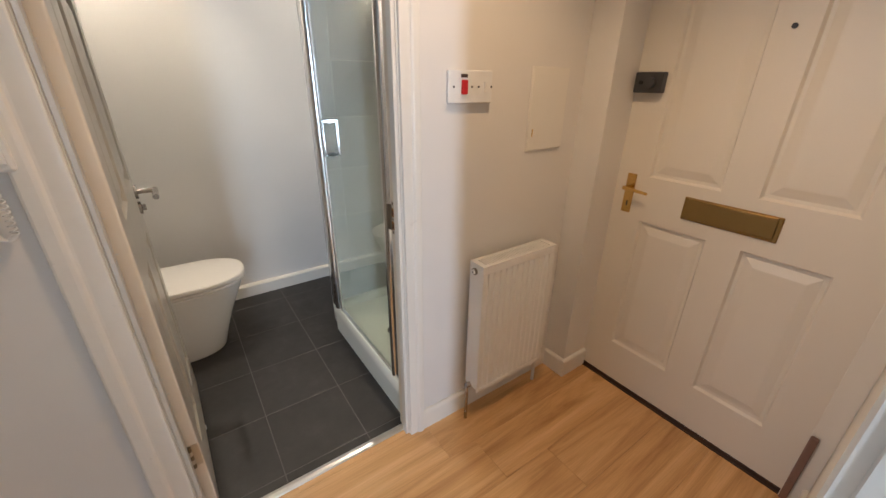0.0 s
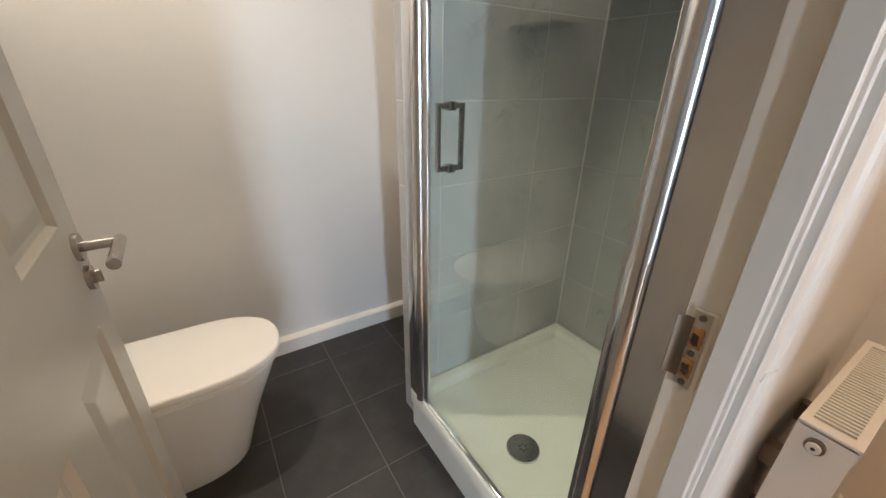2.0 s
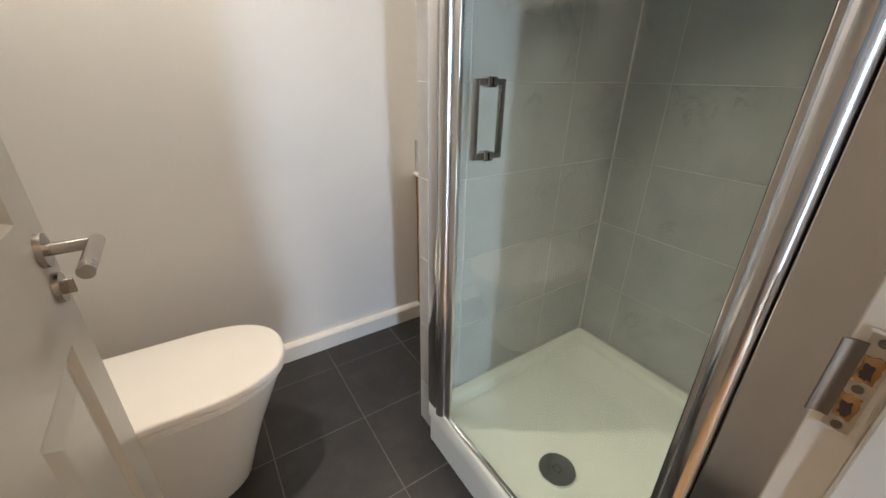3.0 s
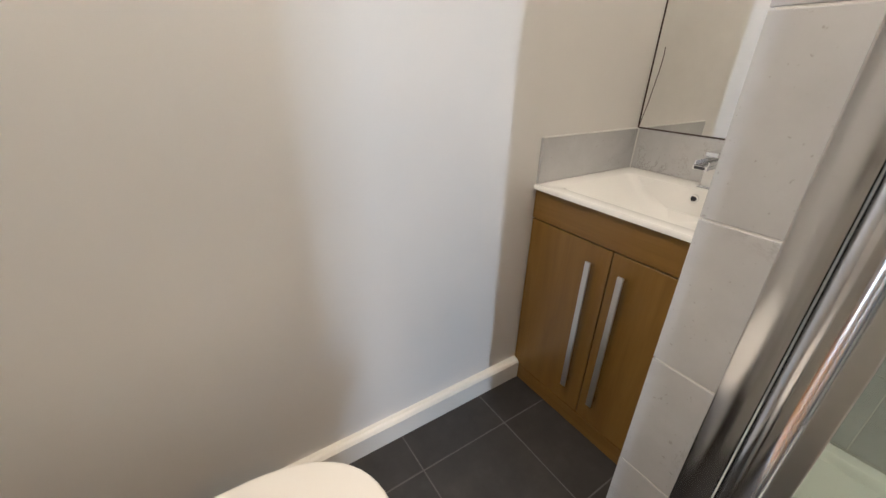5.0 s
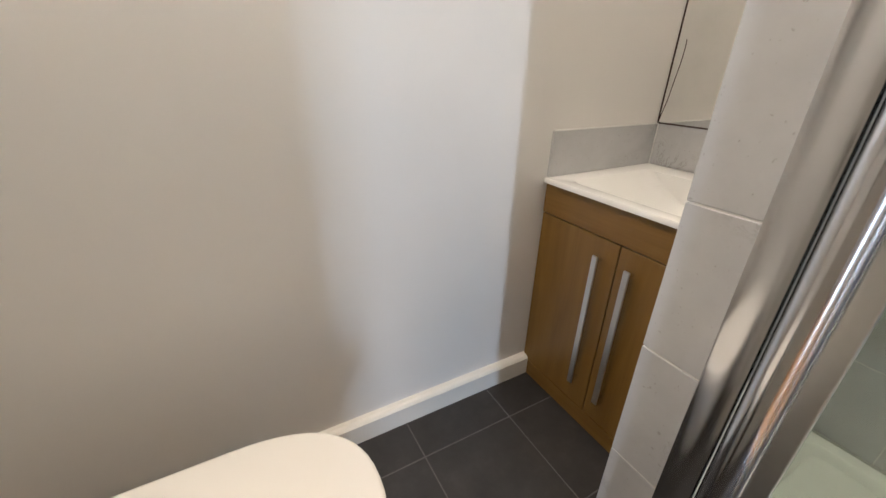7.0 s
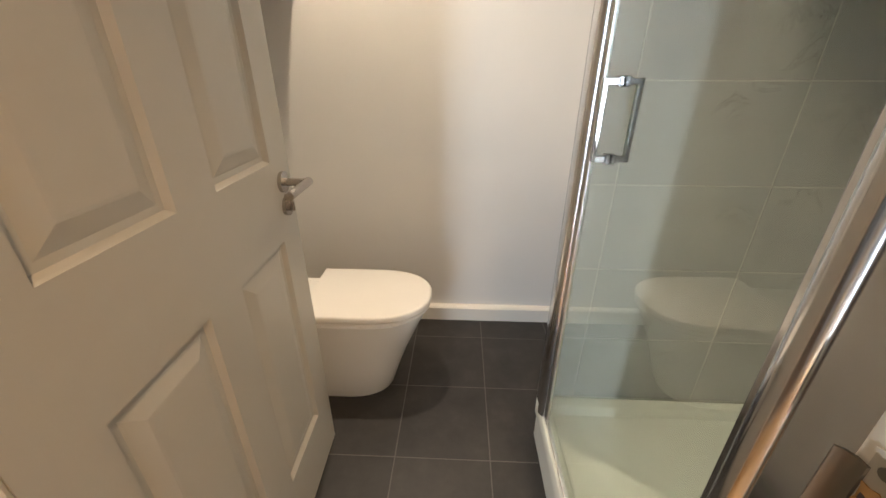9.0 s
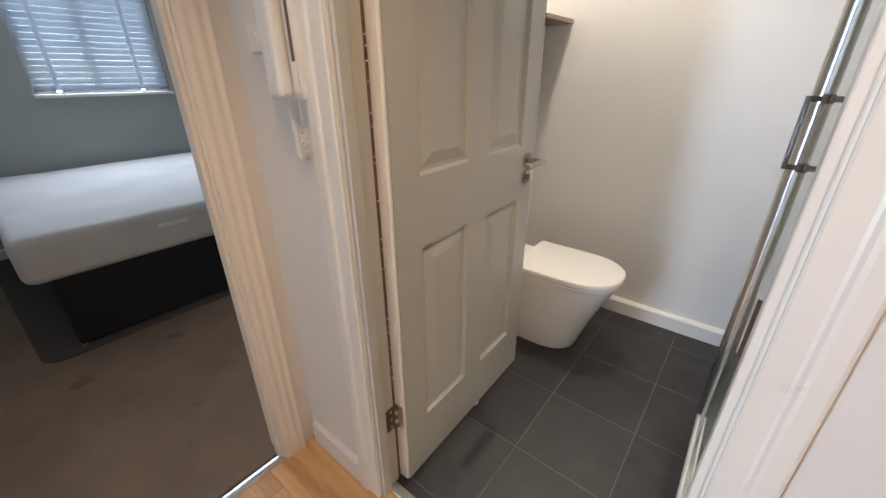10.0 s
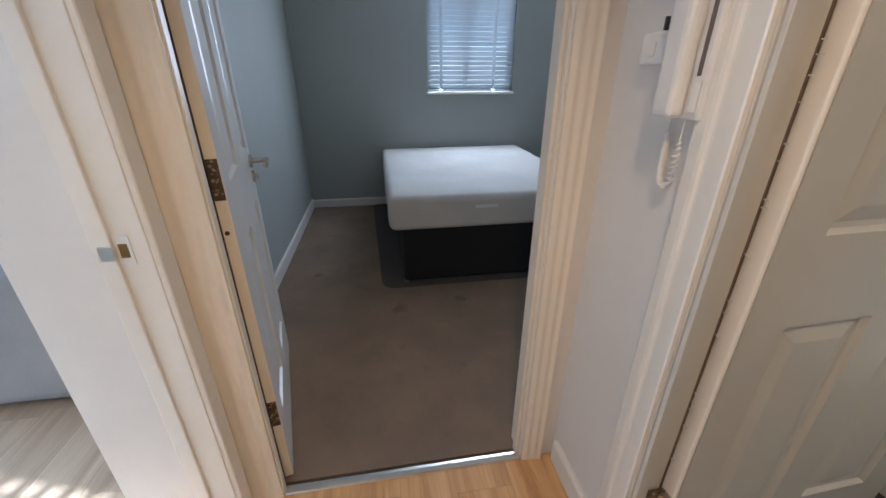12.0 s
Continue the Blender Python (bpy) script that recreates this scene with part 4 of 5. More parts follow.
def shower_door():
    ob = thing("shower_door", "chrome-framed clear glass pivot shower door, shut", "shower door")
    z0, z1 = 0.188, 1.98
    def channel(y0, y1, x0, x1):
        r = 0.006
        return [(x0 + 0.003, y0), (x1 - r, y0), (x1, y0 + r), (x1, y1 - r), (x1 - r, y1), (x0 + 0.003, y1), (x0 + 0.0008, y1 - 0.0008), (x0, y1 - 0.003), (x0, y0 + 0.003), (x0 + 0.0008, y0 + 0.0008)]
    part("wall_channel", prism(channel(0.845, 0.892, 0.02, 0.05), 2, z0, z1), M_PROFILE, ob, "", True)
    part("wall_channel", block(0.03, 0.062, WT + 0.001, 0.144, z0, z1, 0.002), M_PROFILE, ob)
    part("pivot_post", rod((0.032, 0.822, z0), (0.032, 0.822, z1), 0.021, 24), M_PROFILE, ob, "", True)
    part("pivot_post", rod((0.043, 0.165, z0), (0.043, 0.165, z1), 0.021, 32), M_PROFILE, ob, "", True)
    part("magnet_seal", block(0.028, 0.043, 0.775, 0.799, z0 + 0.01, z1, 0.002), M_ALU, ob, "grey seal strip")
    part("edge_rail", block(0.0305, 0.041, 0.180, 0.190, z0 + 0.01, z1 - 0.03, 0.002), M_PROFILE, ob)
    part("bottom_rail", block(0.027, 0.045, 0.165, 0.80, z0 - 0.001, z0 + 0.014, 0.003), M_CHROME, ob)
    part("top_rail", block(0.022, 0.048, 0.145, 0.845, z1 - 0.03, z1, 0.003), M_CHROME, ob)
    g = part("glass_pane", boxes((0.0325, 0.0385, 0.1905, 0.79, z0 + 0.012, z1 - 0.03)), M_GLASS, ob, "clear glass pane")
    g.visible_shadow = False
    for name, xo, sg in (("handle", 0.0325, -1), ("inner_handle", 0.0385, 1)):
        h = part(name, block(min(xo + sg * 0.0265, xo + sg * 0.0365), max(xo + sg * 0.0265, xo + sg * 0.0365), 0.672, 0.684, 1.058, 1.214, 0.0015), M_HANDLE, ob, "square chrome D-handle")
        for z in (1.064, 1.208):
            part("mount", block(min(xo, xo + sg * 0.030), max(xo, xo + sg * 0.030), 0.671, 0.685, z - 0.006, z + 0.006, 0.001), M_HANDLE, h)
            part("foot", block(min(xo, xo + sg * 0.010), max(xo, xo + sg * 0.010), 0.667, 0.689, z - 0.010, z + 0.010, 0.002), M_HANDLE, h)
    return ob


shower_door()


# ---- toilet ----
def d_outline(xb, xt, yc, w, z, n=28, square=2.35):
    """A D from its flat back at xb to the round tip at xt."""
    xm = xt - w * 1.35
    out = [(xb, yc + w, z)]
    for k in range(n + 1):
        a = math.pi / 2 - math.pi * k / n
        c, s = math.cos(a), math.sin(a)
        e = 2.0 / square
        out.append((xm + (xt - xm) * abs(c) ** e, yc + w * math.copysign(abs(s) ** e, s), z))
    out.append((xb, yc - w, z))
    return out


def toilet():
    ob = thing("toilet", "white back-to-wall toilet with a closed D-shaped lid", "toilet")
    yc = 1.166
    secs = [(0.0, -0.535, 0.135), (0.01, -0.53, 0.139), (0.1, -0.502, 0.147), (0.2, -0.465, 0.157), (0.3, -0.420, 0.164), (0.36, -0.393, 0.174), (0.378, -0.387, 0.176), (0.384, -0.391, 0.171)]
    part("pan", loft([d_outline(BATH_L + 0.001, xt, yc, w, z) for z, xt, w in secs]), M_CERAMIC, ob, "white ceramic pan", True)
    part("shelf", block(BATH_L + 0.001, -0.845, yc - 0.125, yc + 0.125, 0.382, 0.398, 0.004), M_CERAMIC, ob)
    part("seat", loft([d_outline(-0.838, xt, yc, w, z) for z, xt, w in ((0.388, -0.378, 0.175), (0.390, -0.373, 0.180), (0.401, -0.373, 0.180), (0.404, -0.378, 0.175))]), M_SEAT, ob, "white plastic seat", True)
    part("lid", loft([d_outline(-0.845, xt, yc, w, z) for z, xt, w in ((0.4065, -0.378, 0.175), (0.4085, -0.369, 0.184), (0.424, -0.369, 0.184), (0.4285, -0.372, 0.181), (0.4305, -0.378, 0.175))]), M_SEAT, ob, "white closed lid", True)
    for dy in (-0.08, 0.08):
        part("hinge", rod((-0.852, yc + dy - 0.02, 0.406), (-0.852, yc + dy + 0.02, 0.406), 0.009, 14), M_CHROME, ob, "", True)
    return ob


toilet()
shelf = thing("wall_shelf", "small grey-brown wooden shelf in the corner above the toilet", "shelf")
part("board", block(BATH_L, -0.925, 1.31, BACK - 0.002, 1.488, 1.508, 0.002), M_SHELF, shelf)


# ---- basin unit ----
VF, VT = 0.388, 0.787
vanity = thing("vanity_unit", "oak-veneer vanity cupboard with two doors and long bar handles", "cabinet")
part("carcass", block(VF + 0.018, RIGHT - 0.001, PY1 + 0.002, BACK - 0.001, 0.0, 0.69), M_VAN, vanity)
part("plinth", block(VF, VF + 0.018, PY1 + 0.002, BACK - 0.002, 0.0, 0.064, 0.001, 1), M_VANH, vanity)
part("fascia", block(VF, VF + 0.018, PY1 + 0.002, BACK - 0.002, 0.687, VT - 0.003, 0.001, 1), M_VANH, vanity)
for a, b, hy in ((1.3015, BACK - 0.004, 1.352), (PY1 + 0.004, 1.2985, 1.247)):
    d = part("door", block(VF, VF + 0.018, a, b, 0.067, 0.683, 0.0012, 1), M_VAN, vanity)
    h = part("handle", block(VF - 0.032, VF - 0.026, hy - 0.009, hy + 0.009, 0.163, 0.637, 0.001, 1), M_ALU, d, "brushed metal bar handle")
    for z in (0.18, 0.62):
        part("post", rod((VF, hy, z), (VF - 0.026, hy, z), 0.005, 12), M_CHROME, d, "", True)


def basin():
    ob = thing("washbasin", "white ceramic slab basin with a square chrome tap hole", "basin")
    x0, x1, y0, y1, zt = 0.374, RIGHT - 0.001, PY1 + 0.002, BACK - 0.001, 0.802
    def rr(ax, bx, ay, by, z, r):
        out = []
        for cx, cy, a0 in ((bx - r, by - r, 0), (ax + r, by - r, 90), (ax + r, ay + r, 180), (bx - r, ay + r, 270)):
            for k in range(6):
                a = radians(a0 + k * 18)
                out.append((cx + r * math.cos(a), cy + r * math.sin(a), z))
        return out
    ax, bx, ay, by = 0.43, 0.805, 1.075, 1.545
    rings = [rr(x0, x1, y0, y1, VT, 0.004), rr(x0, x1, y0, y1, zt - 0.004, 0.004), rr(x0 + 0.003, x1 - 0.003, y0 + 0.003, y1 - 0.003, zt, 0.004),
             rr(ax - 0.01, bx + 0.006, ay - 0.01, by + 0.01, zt, 0.03), rr(ax, bx, ay, by, zt - 0.004, 0.03), rr(ax + 0.02, bx - 0.004, ay + 0.05, by - 0.05, zt - 0.05, 0.04),
             rr(ax + 0.05, bx - 0.015, ay + 0.12, by - 0.12, zt - 0.085, 0.05), rr(ax + 0.12, bx - 0.1, ay + 0.2, by - 0.2, zt - 0.092, 0.03)]
    bm = loft(rings, False)
    bm.verts.ensure_lookup_table()
    bm.faces.new(bm.verts[-len(rings[0]):])
    part("slab", bm, M_CERAMIC, ob, "", True)
    o = part("overflow_ring", rod((bx - 0.008, 1.31, zt - 0.032), (bx + 0.004, 1.31, zt - 0.030), 0.013, 20), M_CHROME, ob, "", True)
    part("overflow_hole", rod((bx - 0.0095, 1.31, zt - 0.032), (bx - 0.007, 1.31, zt - 0.032), 0.0085, 16), M_DARK, o)
    part("waste", rod((0.6, 1.31, zt - 0.093), (0.6, 1.31, zt - 0.088), 0.03, 24), M_CHROME, ob, "", True)
    return ob


basin()
tap = thing("basin_tap", "square chrome waterfall mixer tap on the basin", "tap")
tx, ty = 0.852, 1.300
part("foot", block(tx - 0.026, tx + 0.026, ty - 0.026, ty + 0.026, 0.801, 0.807, 0.001, 1), M_CHROME, tap)
part("body", block(tx - 0.02, tx + 0.02, ty - 0.02, ty + 0.02, 0.806, 0.905, 0.002), M_CHROME, tap)
part("spout", block(tx - 0.108, tx - 0.018, ty - 0.021, ty + 0.021, 0.872, 0.884, 0.0015), M_CHROME, tap)
for s in (-1, 1):
    part("spout_wall", block(tx - 0.1, tx - 0.018, ty + s * 0.019 - 0.002, ty + s * 0.019 + 0.002, 0.884, 0.897, 0.0008, 1), M_CHROME, tap)
part("outlet", block(tx - 0.1095, tx - 0.1075, ty - 0.015, ty + 0.015, 0.874, 0.882, 0.0004, 1), M_DARK, tap)
part("lever", block(tx - 0.05, tx + 0.024, ty - 0.018, ty + 0.018, 0.9045, 0.918, 0.002), M_CHROME, tap)

splash_n = thing("tile_upstand", "grey marbled tile upstand on the wall behind the basin", "tile upstand")
part("tile", block(0.385, RIGHT - 0.0115, BACK - 0.0105, BACK, 0.8035, 0.946, 0.001, 1), M_MARBLE, splash_n)
part("sealant", block(0.385, RIGHT - 0.012, BACK - 0.0115, BACK, 0.946, 0.9495, 0.001, 1), M_GROUT, splash_n)
splash_e = thing("tile_upstand", "grey marbled tile upstand under the mirror", "tile upstand")
for a, b in ((PY1 + 0.002, 1.218), (1.221, BACK - 0.0005)):
    part("tile", block(RIGHT - 0.0105, RIGHT, a, b, 0.8035, 0.946, 0.001, 1), M_MARBLE, splash_e)
part("corner_joint", block(RIGHT - 0.014, RIGHT - 0.0104, BACK - 0.014, BACK - 0.0104, 0.803, 0.946), M_GROUT, splash_e, "white corner sealant")
mirror = thing("wall_mirror", "frameless wall mirror with a hairline crack above the basin", "mirror")
part("glass", block(RIGHT - 0.006, RIGHT, PY1 + 0.003, BACK - 0.006, 0.951, 1.95, 0.001, 1), M_MIRROR, mirror)
part("edge_seal", boxes((RIGHT - 0.0062, RIGHT, BACK - 0.006, BACK - 0.001, 0.95, 1.95), (RIGHT - 0.0064, RIGHT, PY1 + 0.003, BACK - 0.002, 0.9468, 0.951)), M_BROWNSEAL, mirror, "dark aged edge")
bm = bmesh.new()
ck = [(BACK - 0.006, 0.955), (BACK - 0.012, 0.99), (BACK - 0.02, 1.03), (BACK - 0.026, 1.085), (BACK - 0.033, 1.14), (BACK - 0.036, 1.19), (BACK - 0.034, 1.215)]
for (ya, za), (yb, zb) in zip(ck, ck[1:]):
    rod((RIGHT - 0.0065, ya, za), (RIGHT - 0.0065, yb, zb), 0.0012, 6, None, bm)
part("crack", bm, M_BROWNSEAL, mirror, "thin dark crack line")


# ---- bedroom ----
def bed():
    ob = thing("divan_bed", "black fabric divan base with a bare white mattress", "bed")
    x0, x1, y0, y1 = -4.26, -2.47, -0.445, 0.9
    part("divan_base", block(x0, x1, y0, y1, 0.02, 0.395, 0.012), M_BLACK, ob, "black fabric divan base")
    for x in (x0 + 0.08, x1 - 0.02):
        for y in (y0 + 0.012, y1 - 0.1):
            part("castor", rod((x, y, 0.002), (x, y, 0.03), 0.014, 14), M_ALU, ob, "small metal castor", True)
    bm = block(x0 - 0.01, x1 + 0.025, y0 - 0.085, y1 + 0.02, 0.388, 0.612, 0.045, 5)
    bmesh.ops.subdivide_edges(bm, edges=[e for e in bm.edges if e.calc_length() > 0.5], cuts=12, use_grid_fill=True)
    for v in bm.verts:
        w = noise.noise(Vector((v.co.x * 2.1, v.co.y * 2.4, v.co.z * 3))) * 0.012 + noise.noise(v.co * 9) * 0.004
        v.co.z += w * (1 if v.co.z > 0.45 else 0.2)
        v.co.x += w * 0.5
        v.co.y += w * 0.5
    part("mattress", bm, M_MATTRESS, ob, "white covered mattress", True)
    part("label", block(x1 + 0.027, x1 + 0.0305, 0.02, 0.17, 0.525, 0.545, 0.001, 1), M_WHITE, ob, "white stitched handle")
    return ob


bed()
rug_pts = []
for cx, cy, a0 in ((-2.52, 1.0, 0), (-4.2, 1.0, 90), (-4.2, -0.56, 180), (-2.52, -0.5, 270)):
    for k in range(7):
        a = radians(a0 + 15 * k)
        rug_pts.append((cx + 0.1 * math.cos(a), cy + 0.1 * math.sin(a)))
M_RUG = fabric("dark_brown_rug", (0.04, 0.034, 0.03), (0.075, 0.063, 0.055), 500, 0.98, 0.4)
solid("rug", prism(rug_pts, 2, 0.002, 0.008), M_RUG, "thin dark brown rug under the bed", "rug")

win = thing("window_bedroom", "white framed bedroom window with a deep sill", "window")
win["kind"] = "structure"
xw = BEDX - 0.13
for a in ((xw, xw + 0.05, WY0, WY0 + 0.05, WZ0, WZ1), (xw, xw + 0.05, WY1 - 0.05, WY1, WZ0, WZ1), (xw, xw + 0.05, WY0, WY1, WZ0, WZ0 + 0.05), (xw, xw + 0.05, WY0, WY1, WZ1 - 0.05, WZ1)):
    part("window_frame", block(*a, 0.004), M_WHITE, win)
part("mullion", block(xw + 0.004, xw + 0.046, 0.345, 0.395, WZ0 + 0.05, WZ1 - 0.05, 0.003), M_WHITE, win)
for a, b in ((WY0 + 0.045, 0.35), (0.39, WY1 - 0.045)):
    p_ = part("pane", boxes((xw + 0.02, xw + 0.026, a, b, WZ0 + 0.045, WZ1 - 0.045)), M_WGLASS, win)
    p_.visible_shadow = False
part("window_sill", block(BEDX - 0.08, BEDX + 0.03, WY0 - 0.012, WY1 + 0.012, WZ0 - 0.026, WZ0 - 0.001, 0.005), M_GLOSS, win, "white gloss sill")

blind = thing("venetian_blind", "white wooden venetian blind with woven tapes, lowered", "blind")
bx = BEDX - 0.03
part("head_rail", block(bx - 0.03, bx + 0.03, WY0 + 0.006, WY1 - 0.006, WZ1 - 0.06, WZ1 - 0.002, 0.003), M_SLAT, blind)
slat = block(-0.024, 0.024, WY0 + 0.008, WY1 - 0.008, -0.0015, 0.0015, 0.0007, 1)
slat_me = finish(slat, "slat", M_SLAT)
z = WZ0 + 0.045
k = 0
while z < WZ1 - 0.07:
    s_ = new("slat", slat_me)
    s_.parent = blind
    s_.matrix_basis = pose(bx, 0, z, 0, -52 + 2.0 * math.sin(k * 1.7), 0)
    z += 0.043
    k += 1
part("bottom_rail", block(bx - 0.026, bx + 0.026, WY0 + 0.008, WY1 - 0.008, WZ0 + 0.004, WZ0 + 0.02, 0.003), M_SLAT, blind)
for y in (0.1, 0.64):
    part("tape", boxes((bx + 0.027, bx + 0.028, y - 0.014, y + 0.014, WZ0 + 0.01, WZ1 - 0.05)), M_SLAT, blind, "white ladder tape")


# ---- living room ----
def sofa():
    ob = thing("sofa", "grey fabric sofa seen from behind with a rounded back", "sofa")
    x1, y0, y1 = -1.645, -3.45, -1.52
    part("base", block(x1 - 0.86, x1 - 0.03, y0 + 0.02, y1 - 0.02, 0.035, 0.30, 0.025, 3), M_SOFA, ob)
    part("backrest", block(x1 - 0.24, x1, y0, y1, 0.02, 0.645, 0.06, 5), M_SOFA, ob)
    for a, b in ((y0, y0 + 0.2), (y1 - 0.2, y1)):
        part("armrest", block(x1 - 0.88, x1 - 0.02, a, b, 0.03, 0.52, 0.055, 4), M_SOFA, ob)
    for a, b in ((y0 + 0.2, -2.49), (-2.48, y1 - 0.2)):
        part("seat_cushion", block(x1 - 0.85, x1 - 0.22, a, b, 0.29, 0.44, 0.05, 4), M_SOFA, ob)
        part("back_cushion", block(x1 - 0.42, x1 - 0.2, a, b, 0.42, 0.66, 0.06, 4), M_SOFA, ob)
    for x in (x1 - 0.78, x1 - 0.1):
        for y in (y0 + 0.1, y1 - 0.1):
            part("foot", rod((x, y, 0.0), (x, y, 0.04), 0.022, 14), M_BLACK, ob)
    return ob


sofa()
bm = block(-2.09, -1.87, -2.12, -1.8, 0.575, 0.69, 0.05, 4)
for v in bm.verts:
    v.co.z += 0.02 * noise.noise(v.co * 7)


# Sunlight and bar shadows on the cushion, painted as light and dark stripes.
def striped(nt, p):
    w = nt.nodes.new("ShaderNodeTexWave")
    w.inputs["Scale"].default_value, w.inputs["Distortion"].default_value = 7.0, 0.3
    nt.links.new(world_coords(nt, (1, 0.35, 0)), w.inputs["Vector"])
    nt.links.new(ramp(nt, w.outputs["Fac"], [(0.4, (0.36, 0.36, 0.42)), (0.55, (0.84, 0.83, 0.86))]), p.inputs["Base Color"])
    p.inputs["Roughness"].default_value = 0.9
    bump(nt, p, tex(nt, world_coords(nt), 40, 4), 0.3, 0.004)


solid("throw_cushion", bm, mat("cotton_with_sun_stripes", striped), "pale cushion with painted sun stripes lying on top of the sofa cushions", "cushion", smooth=True)
M_GREYBLUE = plain("slate_grey_lacquer", (0.13, 0.16, 0.19), 0.4)
unit = thing("media_unit", "low white media cabinet with open niches above dark grey drawers", "cabinet")
part("top", block(-4.58, -4.19, -4.8, -2.4, 0.40, 0.44, 0.003), M_WHITE, unit)
part("back", block(-4.58, -4.56, -4.8, -2.4, 0.29, 0.40, 0.002), M_WHITE, unit)
for y in (-4.785, -4.35, -3.75, -3.15, -2.415):
    part("divider", block(-4.56, -4.2, y - 0.014, y + 0.014, 0.292, 0.40, 0.002), M_WHITE, unit)
part("shelf", block(-4.58, -4.2, -4.8, -2.4, 0.272, 0.291, 0.002), M_WHITE, unit)
for a, b in ((-4.8, -4.35), (-4.35, -3.75), (-3.75, -3.15), (-3.15, -2.4)):
    part("drawer", block(-4.58, -4.2, a + 0.002, b - 0.002, 0.02, 0.27, 0.003), M_GREYBLUE, unit, "dark grey drawer front")
part("plinth", block(-4.58, -4.24, -4.78, -2.42, 0.0, 0.02), M_DARK, unit)
tv = thing("television", "black flat television on the living room wall", "television")
part("bezel", block(-4.57, -4.53, -4.5, -3.2, 1.09, 1.82, 0.006), M_DARK, tv)
part("screen", block(-4.5315, -4.5285, -4.48, -3.22, 1.125, 1.8), plain("black_screen", (0.012, 0.013, 0.016), 0.12), tv, "dark glossy screen")
part("wall_mount", block(-4.6, -4.57, -4.0, -3.7, 1.3, 1.6), M_DARK, tv)
part("lower_trim", block(-4.531, -4.527, -4.5, -3.2, 1.09, 1.104, 0.001, 1), M_ALU, tv, "silver lower trim")
remote = thing("remote_control", "slim grey remote control lying on the cabinet", "remote control")
part("body", block(-4.36, -4.32, -3.72, -3.55, 0.441, 0.457, 0.005), M_DARK, remote)
M_SHAG = fabric("grey_shag", (0.12, 0.125, 0.14), (0.3, 0.31, 0.33), 160, 1.0, 0.9)
bm = bmesh.new()
bmesh.ops.create_grid(bm, x_segments=60, y_segments=60, size=0.5)
for v in bm.verts:
    v.co = Vector((-3.3 + v.co.x * 1.2, -3.2 + v.co.y * 2.2, 0.028 + 0.02 * noise.noise(v.co * 40) + 0.012 * noise.noise(v.co * 90)))
bmesh.ops.extrude_face_region(bm, geom=bm.faces[:])
for v in bm.verts[:61 * 61]:
    v.co.z = 0.0
bmesh.ops.recalc_face_normals(bm, faces=bm.faces)
solid("shag_rug", bm, M_SHAG, "grey shaggy rug in front of the sofa", "rug")

# Unseen window, added so the narrow daylight fill has an opening.
sw_ = thing("window_living_south_added", "unseen tall narrow white framed window, added for the daylight fill", "window")
sw_["kind"] = "structure"
for a, b in ((-2.11, -2.04), (-1.76, -1.69)):
    part("window_frame", block(a, b, LIV_S - 0.08, LIV_S - 0.03, 0.15, 2.15, 0.003), M_WHITE, sw_)
for a, b in ((-2.045, -1.755),):
    p_ = part("pane", boxes((a, b, LIV_S - 0.058, LIV_S - 0.052, 0.15, 2.15)), M_WGLASS, sw_)
    p_.visible_shadow = False

# Unseen window, added to go with the stub wall fill.
se_ = thing("window_living_corner_added", "unseen white framed window, added for the stub wall fill", "window")
se_["kind"] = "structure"
for a, b, z0, z1 in ((0.6, 0.66, 0.85, 2.15), (1.1, 1.16, 0.85, 2.15), (0.66, 1.1, 0.85, 0.91), (0.66, 1.1, 2.09, 2.15)):
    part("window_frame", block(a, b, LIV_S - 0.08, LIV_S - 0.03, z0, z1, 0.003), M_WHITE, se_)
p_ = part("pane", boxes((0.655, 1.105, LIV_S - 0.058, LIV_S - 0.052, 0.905, 2.095)), M_WGLASS, se_)
p_.visible_shadow = False

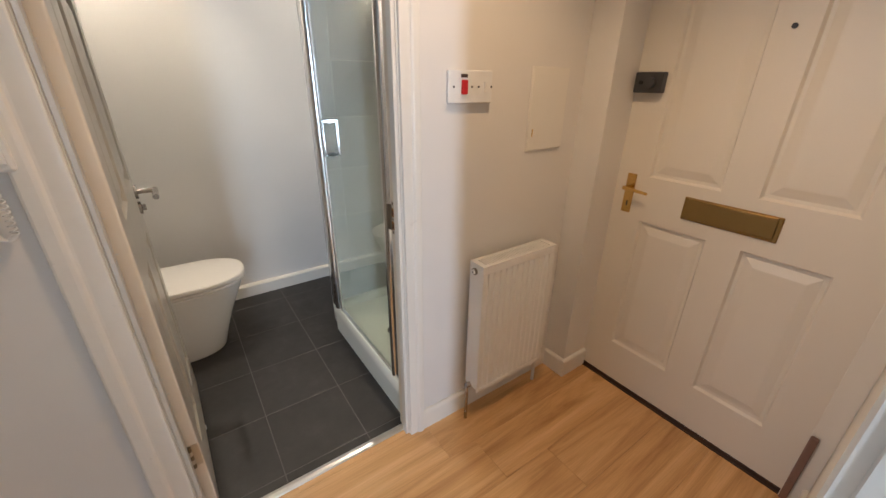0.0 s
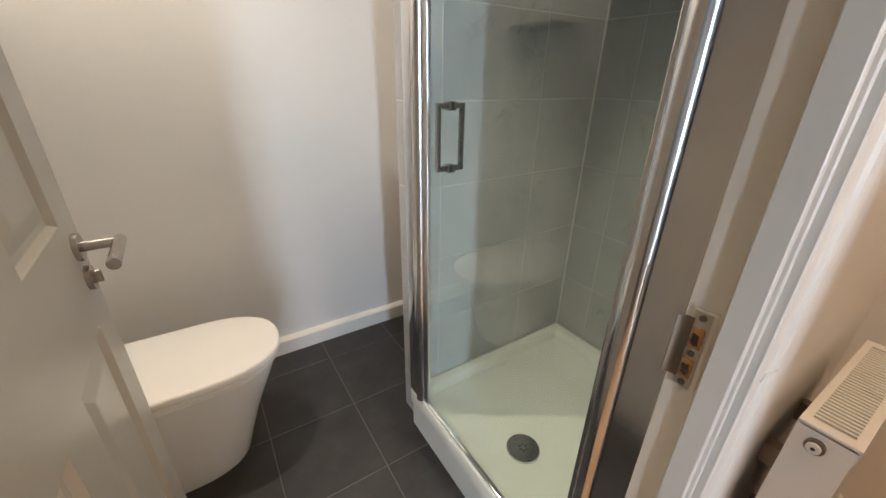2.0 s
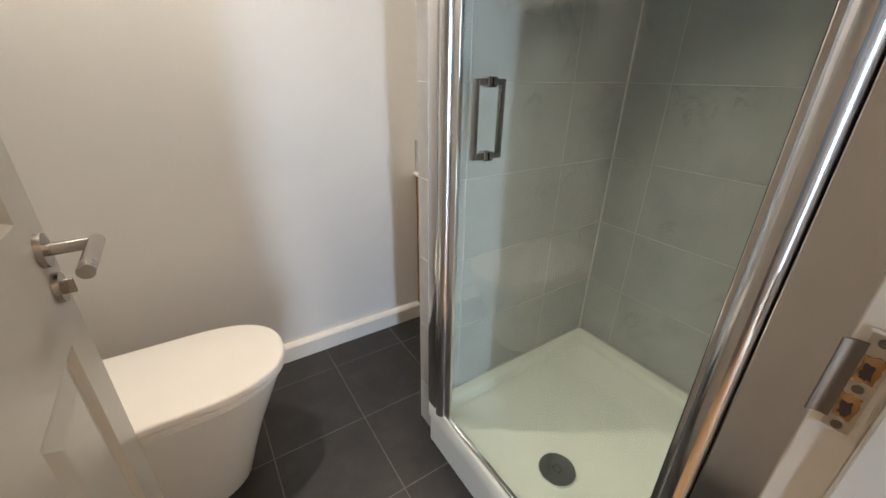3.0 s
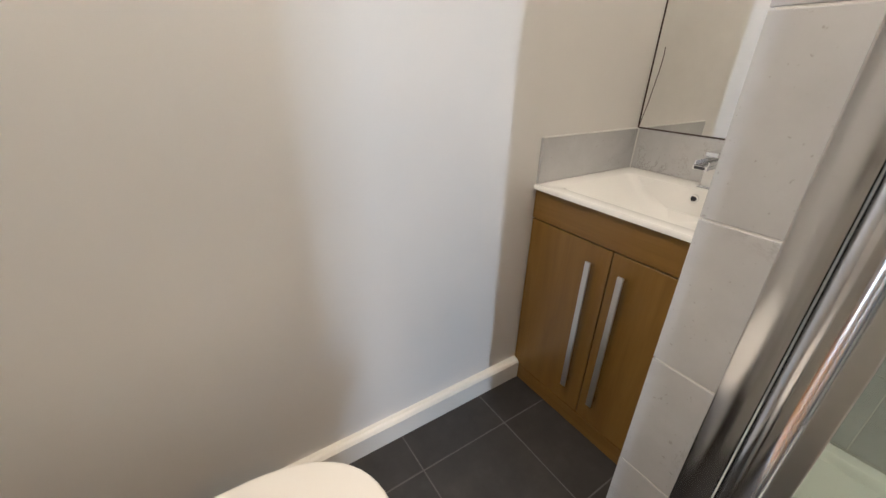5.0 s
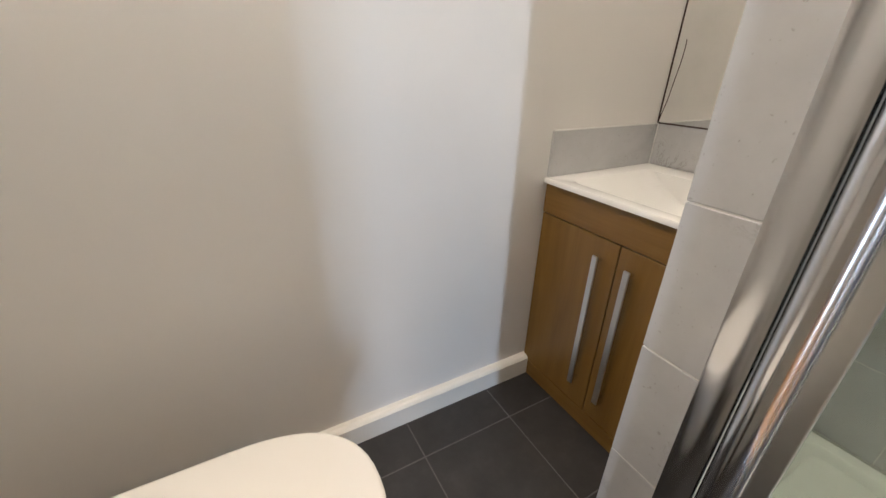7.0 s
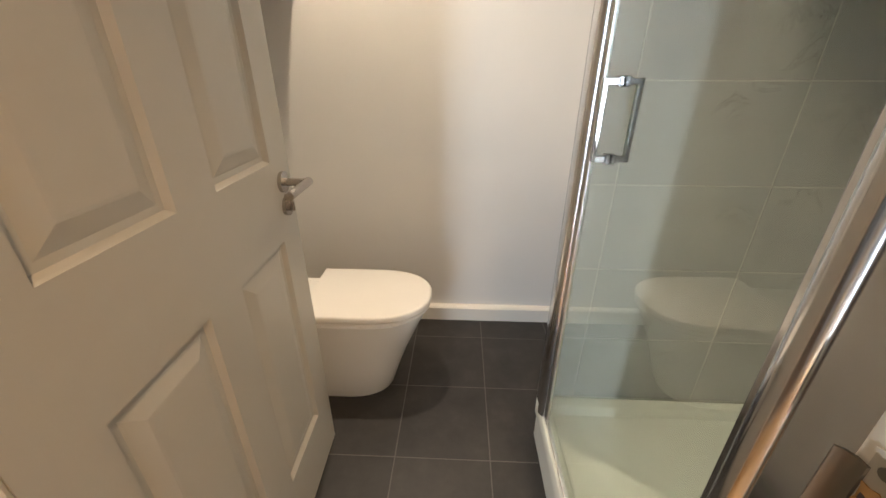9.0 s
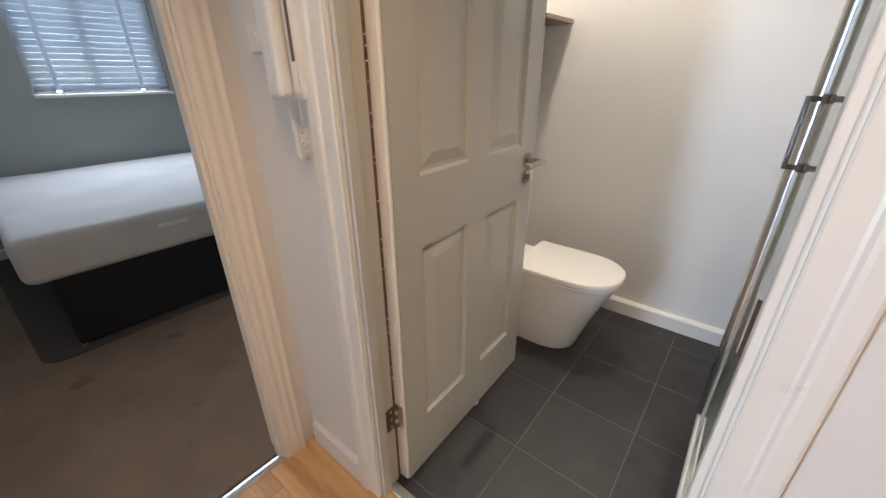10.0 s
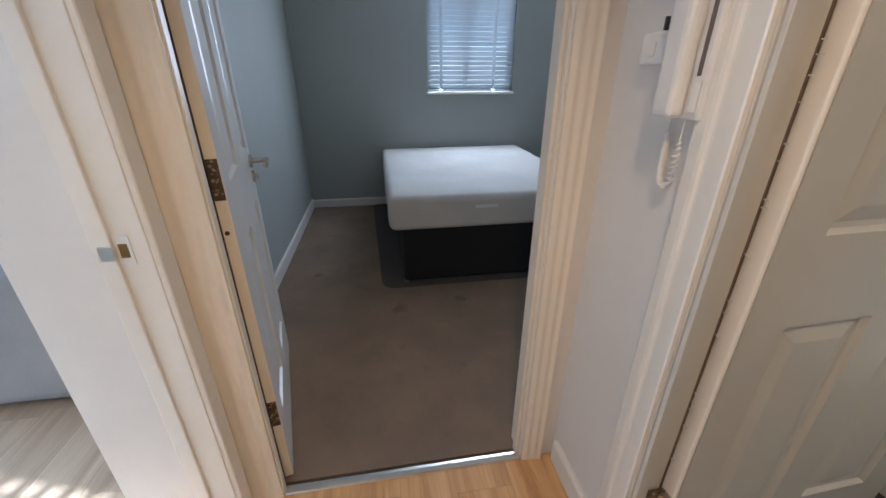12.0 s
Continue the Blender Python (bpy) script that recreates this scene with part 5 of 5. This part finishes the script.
# Unseen window, added in the opening that shapes the sun patch.
gw = thing("window_living_added", "unseen wide high-level white framed window, added to let in the sun", "window")
gw["kind"] = "structure"
for a, b in ((VY0, VY0 + 0.06), (VY1 - 0.06, VY1)):
    part("window_frame", block(LIV_E + 0.05, LIV_E + 0.11, a, b, VZ0, VZ1, 0.003), M_WHITE, gw)
part("window_frame", block(LIV_E + 0.05, LIV_E + 0.11, VY0, VY1, VZ1 - 0.06, VZ1, 0.003), M_WHITE, gw)
p_ = part("pane", boxes((LIV_E + 0.078, LIV_E + 0.084, VY0 + 0.05, VY1 - 0.05, VZ0, VZ1 - 0.05)), M_WGLASS, gw)
p_.visible_shadow = False


def stripe_screen():
    """Unseen sun-shaping screen added outside the living room, square to the sun: bars, two rails and the slab edge
    above.
    """
    ob = thing("sun_stripe_screen", "unseen metal screen of thin upright bars below a slab, added to stripe the sun", "railing")
    tan = math.tan(radians(SUN_EL))
    d = 3.5
    top = d * tan
    bar0 = block(-0.012, 0.012, -0.015, 0.015, 0.0, top - 0.03, 0.002, 1)
    me = finish(bar0, "bar", M_DARK)
    n = 44
    for k in range(n):
        b = new("bar", me)
        b.parent = ob
        b.matrix_basis = pose(0, 0.045 - k * 0.087, 0)
    part("rail", block(-0.015, 0.015, -n * 0.087, 0.1, top - 0.095, top - 0.07, 0.002, 1), M_DARK, ob)
    # Slab and end wall are added only to cut off the sun.
    part("slab", boxes((-0.06, 0.06, -n * 0.087 - 1.0, 0.075, top, top + 0.9)), M_GROUT, ob, "pale slab added to block the sun above")
    part("end_wall", boxes((-0.06, 0.06, 0.075, 2.5, 0.0, top + 0.9)), M_GROUT, ob, "pale end wall added to block the sun")
    part("deck", boxes((-0.5, 0.4, -n * 0.087 - 0.4, 0.3, -0.2, -0.02)), M_GROUT, ob, "pale deck added under the screen")
    a = radians(SUN_AZ)
    far = Vector((-1.224, -1.464, 0)) + d * Vector((math.sin(a), math.cos(a), 0))
    edge = Vector((-1.002, -1.254, 0))
    r = Vector((-math.cos(a), math.sin(a), 0))
    s = (edge - far).dot(Vector((math.cos(a) * -1, math.sin(a), 0)))
    org = far + r * s
    ob.matrix_world = pose(org.x, org.y, 0, 0, 0, 90 - SUN_AZ)
    return ob


stripe_screen()
